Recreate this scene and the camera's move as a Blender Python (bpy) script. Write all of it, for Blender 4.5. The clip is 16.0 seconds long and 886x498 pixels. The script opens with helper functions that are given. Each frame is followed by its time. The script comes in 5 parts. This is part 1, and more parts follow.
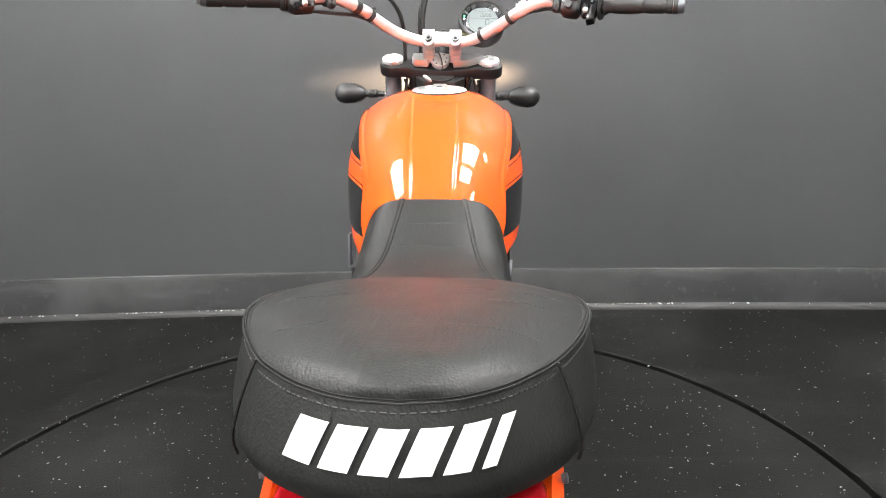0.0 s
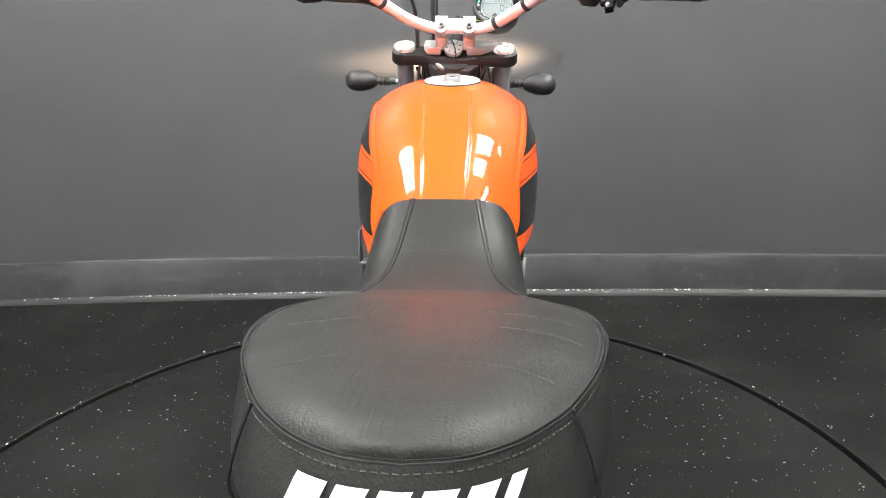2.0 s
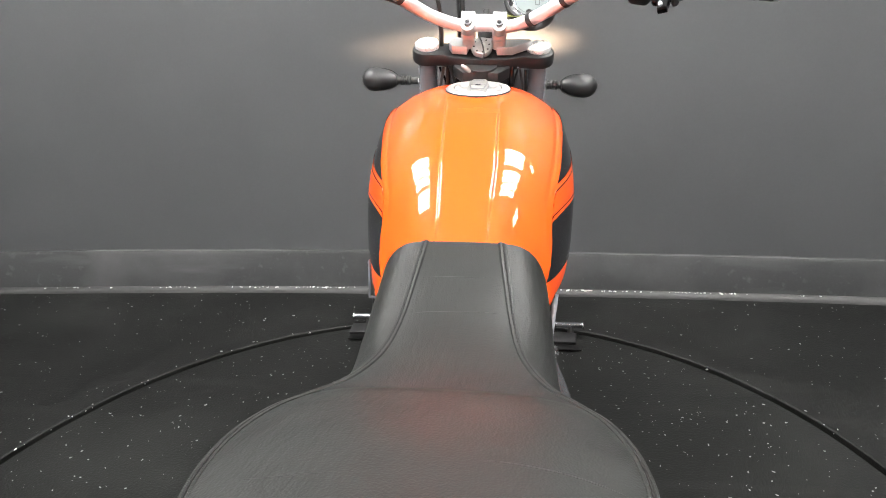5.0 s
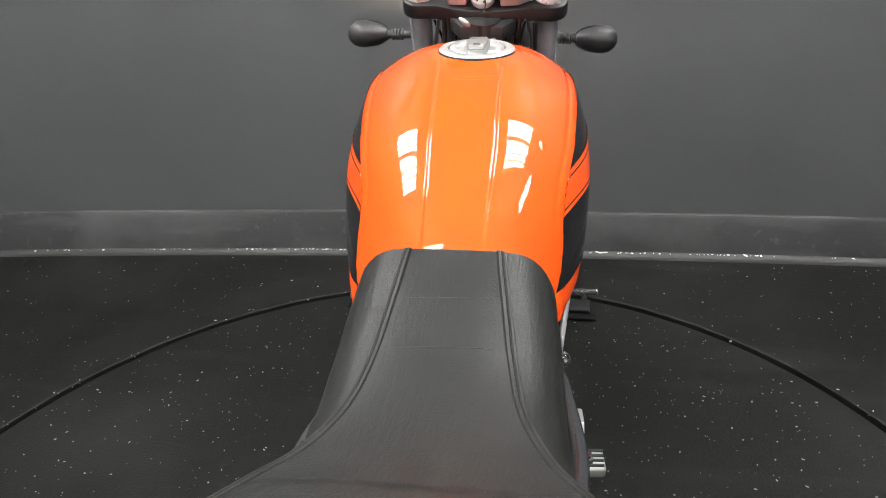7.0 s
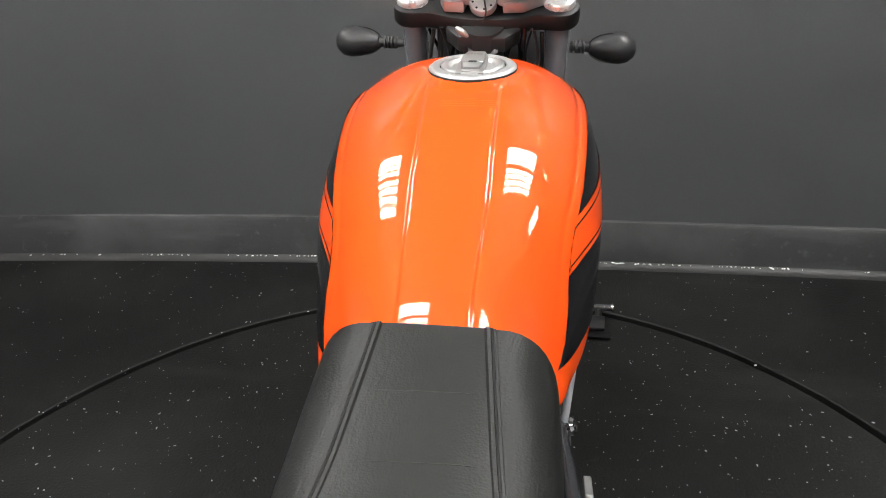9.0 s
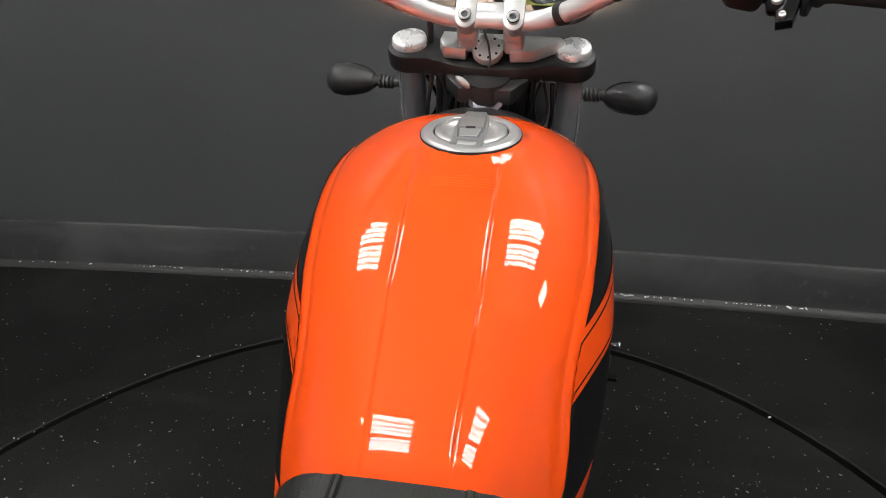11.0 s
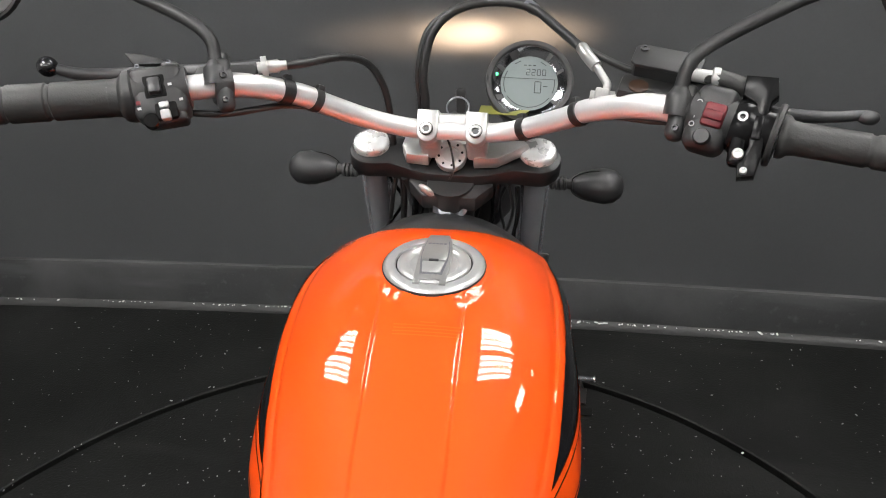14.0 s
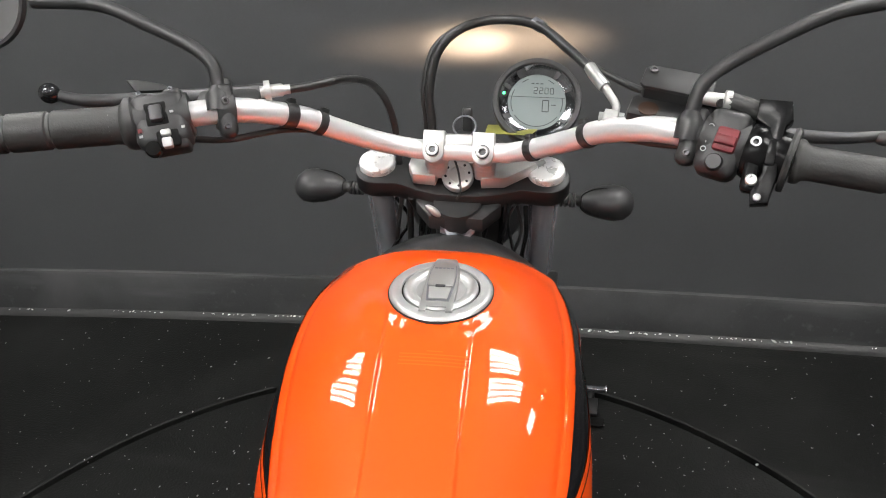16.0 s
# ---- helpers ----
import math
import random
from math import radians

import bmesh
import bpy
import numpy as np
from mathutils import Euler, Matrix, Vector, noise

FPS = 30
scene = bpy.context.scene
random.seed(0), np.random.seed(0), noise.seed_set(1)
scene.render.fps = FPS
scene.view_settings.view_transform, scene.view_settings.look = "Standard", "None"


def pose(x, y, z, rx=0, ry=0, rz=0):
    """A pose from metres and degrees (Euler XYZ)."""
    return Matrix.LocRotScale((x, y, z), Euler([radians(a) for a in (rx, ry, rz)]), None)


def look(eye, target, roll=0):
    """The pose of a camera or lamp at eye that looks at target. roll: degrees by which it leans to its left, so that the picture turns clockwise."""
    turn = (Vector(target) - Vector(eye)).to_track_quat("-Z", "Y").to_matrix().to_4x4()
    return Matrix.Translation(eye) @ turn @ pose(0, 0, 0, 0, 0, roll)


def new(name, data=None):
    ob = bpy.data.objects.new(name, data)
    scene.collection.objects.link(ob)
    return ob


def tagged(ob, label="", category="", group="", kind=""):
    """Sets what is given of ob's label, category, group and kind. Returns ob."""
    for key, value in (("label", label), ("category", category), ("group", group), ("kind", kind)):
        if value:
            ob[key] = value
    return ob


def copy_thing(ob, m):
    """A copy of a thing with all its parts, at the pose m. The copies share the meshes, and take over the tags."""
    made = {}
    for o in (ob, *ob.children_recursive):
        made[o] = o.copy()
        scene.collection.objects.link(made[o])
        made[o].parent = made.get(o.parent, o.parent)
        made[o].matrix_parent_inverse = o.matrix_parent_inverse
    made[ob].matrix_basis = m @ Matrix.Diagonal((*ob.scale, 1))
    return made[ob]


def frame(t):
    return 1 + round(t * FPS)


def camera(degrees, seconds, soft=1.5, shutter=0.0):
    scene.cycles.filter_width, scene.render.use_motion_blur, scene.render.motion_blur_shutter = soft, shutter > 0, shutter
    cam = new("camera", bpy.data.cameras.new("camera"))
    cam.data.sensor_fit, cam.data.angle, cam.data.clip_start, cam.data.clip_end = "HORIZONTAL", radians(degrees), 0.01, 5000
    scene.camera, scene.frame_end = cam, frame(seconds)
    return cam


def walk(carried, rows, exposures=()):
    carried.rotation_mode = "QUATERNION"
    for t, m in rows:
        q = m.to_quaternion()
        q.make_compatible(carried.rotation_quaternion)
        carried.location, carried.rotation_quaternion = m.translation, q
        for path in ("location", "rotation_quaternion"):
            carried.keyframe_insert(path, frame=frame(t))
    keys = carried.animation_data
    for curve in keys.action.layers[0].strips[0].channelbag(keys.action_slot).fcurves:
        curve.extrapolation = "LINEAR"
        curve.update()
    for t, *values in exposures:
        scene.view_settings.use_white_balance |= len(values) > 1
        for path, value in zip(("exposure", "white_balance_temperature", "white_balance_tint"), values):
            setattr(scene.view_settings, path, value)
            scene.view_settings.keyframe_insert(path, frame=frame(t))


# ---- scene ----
cam = camera(63.5, 16.0, soft=1.0)
PATH = [
    (0, (0.152, 0.717, 1.034), (-0.063, 2.621, 0.462), -2.8),
    (0.5, (0.152, 0.725, 1.044), (-0.079, 2.626, 0.467), -3.4),
    (1, (0.153, 0.731, 1.049), (-0.087, 2.631, 0.472), -3.5),
    (1.5, (0.153, 0.744, 1.055), (-0.097, 2.639, 0.468), -3.3),
    (2, (0.153, 0.756, 1.059), (-0.103, 2.635, 0.423), -3.0),
    (2.5, (0.153, 0.773, 1.074), (-0.106, 2.637, 0.399), -3.0),
    (3, (0.153, 0.787, 1.085), (-0.11, 2.648, 0.403), -2.9),
    (3.5, (0.151, 0.801, 1.095), (-0.119, 2.664, 0.419), -3.1),
    (4, (0.156, 0.817, 1.1), (-0.133, 2.68, 0.431), -3.0),
    (6.5, (0.151, 1.079, 1.102), (-0.258, 2.853, 0.274), -3.9),
    (7, (0.152, 1.088, 1.105), (-0.232, 2.854, 0.248), -4.0),
    (7.5, (0.155, 1.116, 1.106), (-0.226, 2.873, 0.23), -4.6),
    (8, (0.154, 1.15, 1.109), (-0.242, 2.895, 0.217), -5.3),
    (8.5, (0.153, 1.186, 1.11), (-0.262, 2.932, 0.227), -4.8),
    (9, (0.157, 1.228, 1.112), (-0.271, 2.97, 0.23), -4.3),
    (11.5, (0.149, 1.375, 1.174), (-0.289, 3.108, 0.275), -2.2),
    (12, (0.154, 1.386, 1.202), (-0.252, 3.131, 0.314), -2.0),
    (12.5, (0.153, 1.405, 1.229), (-0.228, 3.158, 0.344), -2.2),
    (13, (0.148, 1.416, 1.245), (-0.226, 3.164, 0.349), -2.5),
    (13.5, (0.148, 1.424, 1.262), (-0.231, 3.162, 0.349), -2.7),
    (14, (0.152, 1.436, 1.271), (-0.234, 3.163, 0.339), -3.2),
    (14.5, (0.15, 1.442, 1.276), (-0.243, 3.161, 0.332), -3.8),
    (15, (0.151, 1.445, 1.277), (-0.253, 3.16, 0.332), -4.0),
    (15.5, (0.151, 1.45, 1.283), (-0.26, 3.167, 0.343), -4.0),
    (16, (0.152, 1.457, 1.285), (-0.262, 3.18, 0.359), -4.0),
]
walk(cam, [(t, look(eye, target, roll)) for t, eye, target, roll in PATH],
     [(0, 0.73), (2, 0.76), (2.5, 0.89), (3.5, 0.96), (4, 0.97), (6.5, 0.38), (7.5, 0.33), (8.5, 0.08), (9, -0.08), (11.5, -0.80), (12.5, -0.67), (13, -0.51), (14, -0.41), (16, -0.33)])

# ---- world and lamps ----
world = bpy.data.worlds.new("room_air")
scene.world = world
world.use_nodes = True
world.node_tree.nodes["Background"].inputs[0].default_value = (0.5, 0.5, 0.52, 1)
world.node_tree.nodes["Background"].inputs[1].default_value = 0.02


# ---- materials ----
def mat(name, base, rough=0.5, metal=0.0, var=0.15, scale=30.0, fine=300.0, bump=0.1, depth=0.002, coat=0.0, rvar=0.1, spec=0.5):
    """A surface with variation at two scales and a fine relief."""
    m = bpy.data.materials.new(name)
    m.use_nodes = True
    nt = m.node_tree
    b = nt.nodes["Principled BSDF"]
    b.inputs["Metallic"].default_value = metal
    b.inputs["Specular IOR Level"].default_value = spec
    b.inputs["Coat Weight"].default_value = coat
    b.inputs["Coat Roughness"].default_value = 0.03
    co = nt.nodes.new("ShaderNodeTexCoord")
    n1 = nt.nodes.new("ShaderNodeTexNoise")
    n1.inputs["Scale"].default_value, n1.inputs["Detail"].default_value = scale, 6
    n2 = nt.nodes.new("ShaderNodeTexNoise")
    n2.inputs["Scale"].default_value, n2.inputs["Detail"].default_value = fine, 3
    for n in (n1, n2):
        nt.links.new(co.outputs["Object"], n.inputs["Vector"])
    mix = nt.nodes.new("ShaderNodeMix")
    mix.data_type = "RGBA"
    d = tuple(c * (1 - var) for c in base)
    hi = tuple(min(1, c * (1 + var)) for c in base)
    mix.inputs[6].default_value, mix.inputs[7].default_value = (*d, 1), (*hi, 1)
    add = nt.nodes.new("ShaderNodeMath")
    add.operation = "MULTIPLY_ADD"
    add.inputs[1].default_value, add.inputs[2].default_value = 0.4, 0
    nt.links.new(n2.outputs["Fac"], add.inputs[0])
    add2 = nt.nodes.new("ShaderNodeMath")
    add2.operation = "MULTIPLY_ADD"
    add2.inputs[1].default_value = 0.6
    nt.links.new(n1.outputs["Fac"], add2.inputs[0])
    nt.links.new(add.outputs[0], add2.inputs[2])
    nt.links.new(add2.outputs[0], mix.inputs[0])
    nt.links.new(mix.outputs[2], b.inputs["Base Color"])
    mr = nt.nodes.new("ShaderNodeMapRange")
    mr.inputs[3].default_value, mr.inputs[4].default_value = max(0.02, rough - rvar), min(1, rough + rvar)
    nt.links.new(n1.outputs["Fac"], mr.inputs[0])
    nt.links.new(mr.outputs[0], b.inputs["Roughness"])
    if bump:
        bp = nt.nodes.new("ShaderNodeBump")
        bp.inputs["Strength"].default_value, bp.inputs["Distance"].default_value = bump, depth
        nt.links.new(n2.outputs["Fac"], bp.inputs["Height"])
        nt.links.new(bp.outputs[0], b.inputs["Normal"])
    return m


def leather(name, base):
    """Grained black leatherette: fine cells and lengthwise crinkles that come and go."""
    m = mat(name, base, 0.44, 0, 0.12, 18, 260, 0.0, spec=0.22, rvar=0.07)
    nt = m.node_tree
    b = nt.nodes["Principled BSDF"]
    co = nt.nodes.new("ShaderNodeTexCoord")
    v = nt.nodes.new("ShaderNodeTexVoronoi")
    v.inputs["Scale"].default_value = 520
    mp = nt.nodes.new("ShaderNodeMapping")
    mp.inputs["Scale"].default_value = (1.0, 0.13, 0.8)
    w = nt.nodes.new("ShaderNodeTexNoise")
    w.inputs["Scale"].default_value, w.inputs["Detail"].default_value, w.inputs["Distortion"].default_value = 210, 3, 0.6
    g = nt.nodes.new("ShaderNodeTexNoise")
    g.inputs["Scale"].default_value, g.inputs["Detail"].default_value = 9, 3
    z = nt.nodes.new("ShaderNodeTexNoise")
    z.inputs["Scale"].default_value, z.inputs["Detail"].default_value = 24, 4
    for n in (v, mp, g, z):
        nt.links.new(co.outputs["Object"], n.inputs["Vector"])
    nt.links.new(mp.outputs[0], w.inputs["Vector"])
    r = nt.nodes.new("ShaderNodeMapRange")
    r.inputs[1].default_value, r.inputs[2].default_value, r.inputs[3].default_value, r.inputs[4].default_value = 0.38, 0.62, 0.12, 0.6
    nt.links.new(g.outputs["Fac"], r.inputs[0])
    sp = nt.nodes.new("ShaderNodeSeparateXYZ")
    nt.links.new(co.outputs["Object"], sp.inputs[0])
    rear = nt.nodes.new("ShaderNodeMapRange")
    rear.inputs[1].default_value, rear.inputs[2].default_value, rear.inputs[3].default_value, rear.inputs[4].default_value = 1.14, 1.08, 0.0, 0.22
    nt.links.new(sp.outputs[1], rear.inputs[0])
    both = nt.nodes.new("ShaderNodeMath")
    nt.links.new(r.outputs[0], both.inputs[0])
    nt.links.new(rear.outputs[0], both.inputs[1])
    mul = nt.nodes.new("ShaderNodeMath")
    mul.operation = "MULTIPLY"
    nt.links.new(w.outputs["Fac"], mul.inputs[0])
    nt.links.new(both.outputs[0], mul.inputs[1])
    last = None
    for src, st, ds in ((z.outputs["Fac"], 0.2, 0.002), (mul.outputs[0], 0.4, 0.0024), (v.outputs["Distance"], 0.22, 0.0008)):
        bp = nt.nodes.new("ShaderNodeBump")
        bp.inputs["Strength"].default_value, bp.inputs["Distance"].default_value = st, ds
        nt.links.new(src, bp.inputs["Height"])
        if last:
            nt.links.new(last, bp.inputs["Normal"])
        last = bp.outputs[0]
    nt.links.new(last, b.inputs["Normal"])
    return m


def glow(name, colour, strength):
    m = bpy.data.materials.new(name)
    m.use_nodes = True
    b = m.node_tree.nodes["Principled BSDF"]
    b.inputs["Base Color"].default_value = (*colour, 1)
    b.inputs["Emission Color"].default_value = (*colour, 1)
    b.inputs["Emission Strength"].default_value = strength
    return m


def dusty(name, base, pale, rough, bump=0.5):
    """Black rubber with cloudy dust, long scuffs and fine specks."""
    m = mat(name, base, rough, 0, 0.3, 3.5, 160, bump, 0.003, rvar=0.15, spec=0.2)
    nt = m.node_tree
    b = nt.nodes["Principled BSDF"]
    old = b.inputs["Base Color"].links[0].from_socket
    co = nt.nodes.new("ShaderNodeTexCoord")
    amount = None
    for scale, stretch, lo, hi, k in ((2.2, (1, 1, 1), 0.48, 0.72, 0.55), (7.0, (0.16, 1.0, 1), 0.56, 0.72, 0.5), (420.0, (1, 1, 1), 0.69, 0.74, 0.9), (34.0, (1, 1, 1), 0.60, 0.80, 0.45)):
        mp = nt.nodes.new("ShaderNodeMapping")
        mp.inputs["Scale"].default_value = stretch
        mp.inputs["Rotation"].default_value = (0, 0, 0.5)
        nt.links.new(co.outputs["Object"], mp.inputs["Vector"])
        n = nt.nodes.new("ShaderNodeTexNoise")
        n.inputs["Scale"].default_value, n.inputs["Detail"].default_value = scale, 5
        nt.links.new(mp.outputs[0], n.inputs["Vector"])
        r = nt.nodes.new("ShaderNodeMapRange")
        r.inputs[1].default_value, r.inputs[2].default_value, r.inputs[3].default_value, r.inputs[4].default_value = lo, hi, 0.0, k
        nt.links.new(n.outputs["Fac"], r.inputs[0])
        if amount is None:
            amount = r.outputs[0]
        else:
            a = nt.nodes.new("ShaderNodeMath")
            a.operation = "MAXIMUM"
            nt.links.new(amount, a.inputs[0])
            nt.links.new(r.outputs[0], a.inputs[1])
            amount = a.outputs[0]
    mix = nt.nodes.new("ShaderNodeMix")
    mix.data_type = "RGBA"
    mix.inputs[7].default_value = (*pale, 1)
    nt.links.new(amount, mix.inputs[0])
    nt.links.new(old, mix.inputs[6])
    nt.links.new(mix.outputs[2], b.inputs["Base Color"])
    return m


M_WALL = mat("wall_paint", (0.063, 0.0648, 0.068), 0.42, 0, 0.17, 1.9, 140, 0.12, 0.001, rvar=0.05)
M_PALE = mat("pale_wall_paint", (0.42, 0.42, 0.417), 0.6, 0, 0.08, 2.0, 140, 0.1, 0.001)
M_SKIRT = dusty("skirting_paint", (0.043, 0.044, 0.045), (0.12, 0.12, 0.122), 0.5, 0.08)
M_BEAD = mat("scuffed_bead", (0.037, 0.037, 0.037), 0.55, 0, 0.4, 14, 120, 0.4, 0.003)
M_FLOOR = dusty("floor_rubber", (0.0058, 0.0060, 0.0057), (0.021, 0.0215, 0.0205), 0.55)
M_DISC = dusty("turntable_rubber", (0.0060, 0.0062, 0.0059), (0.020, 0.0206, 0.0196), 0.55)
# near-black for gaps, holes and recesses, with their shade in the colour
M_GAP = mat("gap_black", (0.004, 0.004, 0.004), 0.6, 0, 0.3, 40, 200, 0.2, spec=0.15)
M_CHIP = mat("paint_chip", (0.75, 0.75, 0.73), 0.6, 0, 0.15)
M_DUST = mat("floor_grit", (0.33, 0.33, 0.325), 0.7, 0, 0.3)
M_CEIL = mat("ceiling_paint", (0.07, 0.07, 0.07), 0.8, 0, 0.1, 2)
M_ORANGE = mat("orange_lacquer", (0.93, 0.082, 0.0035), 0.55, 0, 0.03, 6, 500, 0.0, coat=1.0, rvar=0.02, spec=0.15)
M_BLACKG = mat("gloss_black_lacquer", (0.008, 0.008, 0.009), 0.2, 0, 0.2, 20, 400, 0.02, coat=0.6, rvar=0.03)
M_GLOSSP = mat("glossy_black_plastic", (0.010, 0.010, 0.0105), 0.2, 0, 0.2, 40, 500, 0.08, 0.0005, spec=0.14)
M_BLACKP = mat("matt_black_plastic", (0.012, 0.012, 0.0125), 0.5, 0, 0.2, 40, 500, 0.08, 0.0005)
M_SEAT = leather("seat_leather", (0.0198, 0.0205, 0.0196))
M_STITCH = mat("stitch_thread", (0.030, 0.030, 0.029), 0.6, 0, 0.3, 200, 900, 0.4)
M_THREAD = mat("seam_thread", (0.006, 0.006, 0.006), 0.9, 0, 0.3, 200, 900, 0.4)
M_WHITE = mat("white_print", (0.85, 0.85, 0.86), 0.45, 0, 0.03, 60, 400, 0.1)
M_PLASTIC = mat("black_plastic", (0.027, 0.027, 0.0275), 0.44, 0, 0.2, 40, 700, 0.15, 0.0006)
M_RUBBER = mat("grip_rubber", (0.032, 0.032, 0.031), 0.55, 0, 0.25, 30, 500, 0.25, 0.001)
M_CABLE = mat("cable_sheath", (0.02, 0.02, 0.02), 0.42, 0, 0.25, 60, 500, 0.15)
M_ALU = mat("brushed_aluminium", (0.76, 0.757, 0.757), 0.40, 0.50, 0.05, 12, 600, 0.06, 0.0004, rvar=0.05)
M_CAST = mat("cast_aluminium", (0.58, 0.582, 0.57), 0.40, 0.65, 0.08, 30, 500, 0.2, 0.0006)
M_FIT = mat("zinc_fitting", (0.42, 0.42, 0.41), 0.36, 0.7, 0.12, 60, 500, 0.1, 0.0004)
M_SATIN = mat("satin_silver", (0.52, 0.525, 0.52), 0.34, 0.6, 0.05, 30, 700, 0.06, 0.0003)
M_CHROME = mat("chrome", (0.85, 0.85, 0.86), 0.10, 1.0, 0.03, 30, 300, 0.02, rvar=0.04)
M_CAPS = mat("polished_cap", (0.88, 0.88, 0.88), 0.28, 0.45, 0.06, 90, 220, 0.35, 0.002, rvar=0.10)
M_BEZEL = mat("bezel_chrome", (0.26, 0.265, 0.275), 0.16, 1.0, 0.06, 30, 300, 0.02, rvar=0.04)
M_FORK = mat("dark_chrome", (0.74, 0.76, 0.82), 0.20, 0.72, 0.1, 20, 300, 0.0, rvar=0.04)
M_STEEL = mat("grey_steel", (0.26, 0.265, 0.29), 0.35, 0.8, 0.1, 20, 300, 0.08)
M_FRAME = mat("dark_frame_steel", (0.17, 0.17, 0.185), 0.22, 0.8, 0.1, 20, 300, 0.05)
M_STRUT = mat("satin_strut", (0.42, 0.44, 0.46), 0.42, 0.35, 0.08, 20, 300, 0.05)
M_LEVER = mat("anodised_lever", (0.06, 0.06, 0.062), 0.4, 0.5, 0.15, 30, 300, 0.1)
M_ENGINE = mat("engine_casting", (0.05, 0.05, 0.052), 0.55, 0.3, 0.2, 20, 300, 0.3)
M_TYRE = mat("tyre_rubber", (0.02, 0.02, 0.02), 0.75, 0, 0.25, 30, 300, 0.3)
M_LCD = mat("lcd_glass", (0.20, 0.23, 0.23), 0.25, 0, 0.04, 30, 300, 0.0)
M_INK = mat("lcd_ink", (0.03, 0.035, 0.035), 0.5, 0, 0.05)
M_RED = mat("red_button", (0.145, 0.010, 0.015), 0.45, 0, 0.15, 60, 400, 0.1)
M_REDLENS = mat("red_lens", (0.65, 0.01, 0.02), 0.12, 0, 0.1, 30, 300, 0.0, coat=0.5)
M_YELLOW = mat("yellow_tag_card", (0.22, 0.215, 0.05), 0.35, 0, 0.1, 40)
M_AMBER = mat("amber_sight_glass", (0.035, 0.018, 0.010), 0.5, 0, 0.1, 30, 300, 0, spec=0.2)
M_SMOKE = mat("smoked_lens", (0.012, 0.012, 0.012), 0.12, 0, 0.1, 30, 300, 0, coat=0.5)
M_MIRROR = mat("mirror_glass", (0.9, 0.9, 0.9), 0.02, 1.0, 0.01, 5, 50, 0.0, rvar=0.0)
M_PRINT = mat("grey_print", (0.45, 0.45, 0.45), 0.5, 0, 0.05)
M_CAUTION = mat("faint_label_print", (0.93, 0.105, 0.007), 0.5, 0, 0.05, coat=1.0, spec=0.15)
M_TUBE = glow("fluorescent_tube", (1.0, 0.985, 0.965), 38.5)
M_GREEN = glow("green_telltale", (0.1, 1.0, 0.4), 1.6)
M_HEADGLASS = glow("lit_headlamp_glass", (1.0, 0.62, 0.34), 6.0)


# ---- mesh helpers ----
# the frame, tank and seat stand askew to the room, heading to the left and leaning to the right; so does the front end
CHASSIS = pose(-0.003, 2.2265, 0.93, 0, 0, 3.9) @ pose(0, 0, 0, 0, 2.5, 0) @ pose(0, -2.2265, -0.93)
FORE = pose(0.0368, 2.1408, 1.0541, -3.13, 1.64, 1.255) @ Matrix.Scale(0.977, 4) @ pose(-0.0351, -2.1471, -1.0525)
PLACE = [Matrix()]


def part(name, bm, material, parent=None, label="", smooth=True, angle=40):
    """Links a bmesh as one mesh object under a thing or a part, moved by the current placement."""
    bm.transform(PLACE[0])
    me = bpy.data.meshes.new(name)
    bmesh.ops.recalc_face_normals(bm, faces=bm.faces[:])
    bm.to_mesh(me)
    bm.free()
    mats = material if isinstance(material, (list, tuple)) else [material]
    for m in mats:
        me.materials.append(m)
    if smooth:
        me.shade_smooth()
        me.set_sharp_from_angle(angle=radians(angle))
    ob = new(name, me)
    if parent is not None:
        ob.parent = parent
    if label:
        tagged(ob, label)
    return ob


def thing(name, label, category, group="", kind=""):
    ob = new(name)
    ob.empty_display_size = 0.1
    return tagged(ob, label, category, group, kind)


def V(*a):
    return Vector(a)


def spline(pts, n=8):
    """Points of a Catmull-Rom curve through pts."""
    p = [Vector(q) for q in pts]
    p = [p[0] * 2 - p[1]] + p + [p[-1] * 2 - p[-2]]
    out = []
    for i in range(1, len(p) - 2):
        for k in range(n):
            t = k / n
            a, b, c, d = p[i - 1], p[i], p[i + 1], p[i + 2]
            out.append(0.5 * ((2 * b) + (c - a) * t + (2 * a - 5 * b + 4 * c - d) * t * t + (3 * b - a - 3 * c + d) * t ** 3))
    out.append(p[-2])
    return out


def lerp_table(x, xs, ys):
    return float(np.interp(x, xs, ys))


def smooth_table(xs, ys):
    """A smooth function through table values (cubic Hermite)."""
    xs, ys = np.array(xs, float), np.array(ys, float)
    g = np.gradient(ys, xs)

    def f(x):
        x = min(max(x, xs[0]), xs[-1])
        i = min(max(int(np.searchsorted(xs, x)) - 1, 0), len(xs) - 2)
        h = xs[i + 1] - xs[i]
        t = (x - xs[i]) / h
        return float((2 * t ** 3 - 3 * t ** 2 + 1) * ys[i] + (t ** 3 - 2 * t ** 2 + t) * h * g[i] + (-2 * t ** 3 + 3 * t ** 2) * ys[i + 1] + (t ** 3 - t ** 2) * h * g[i + 1])
    return f


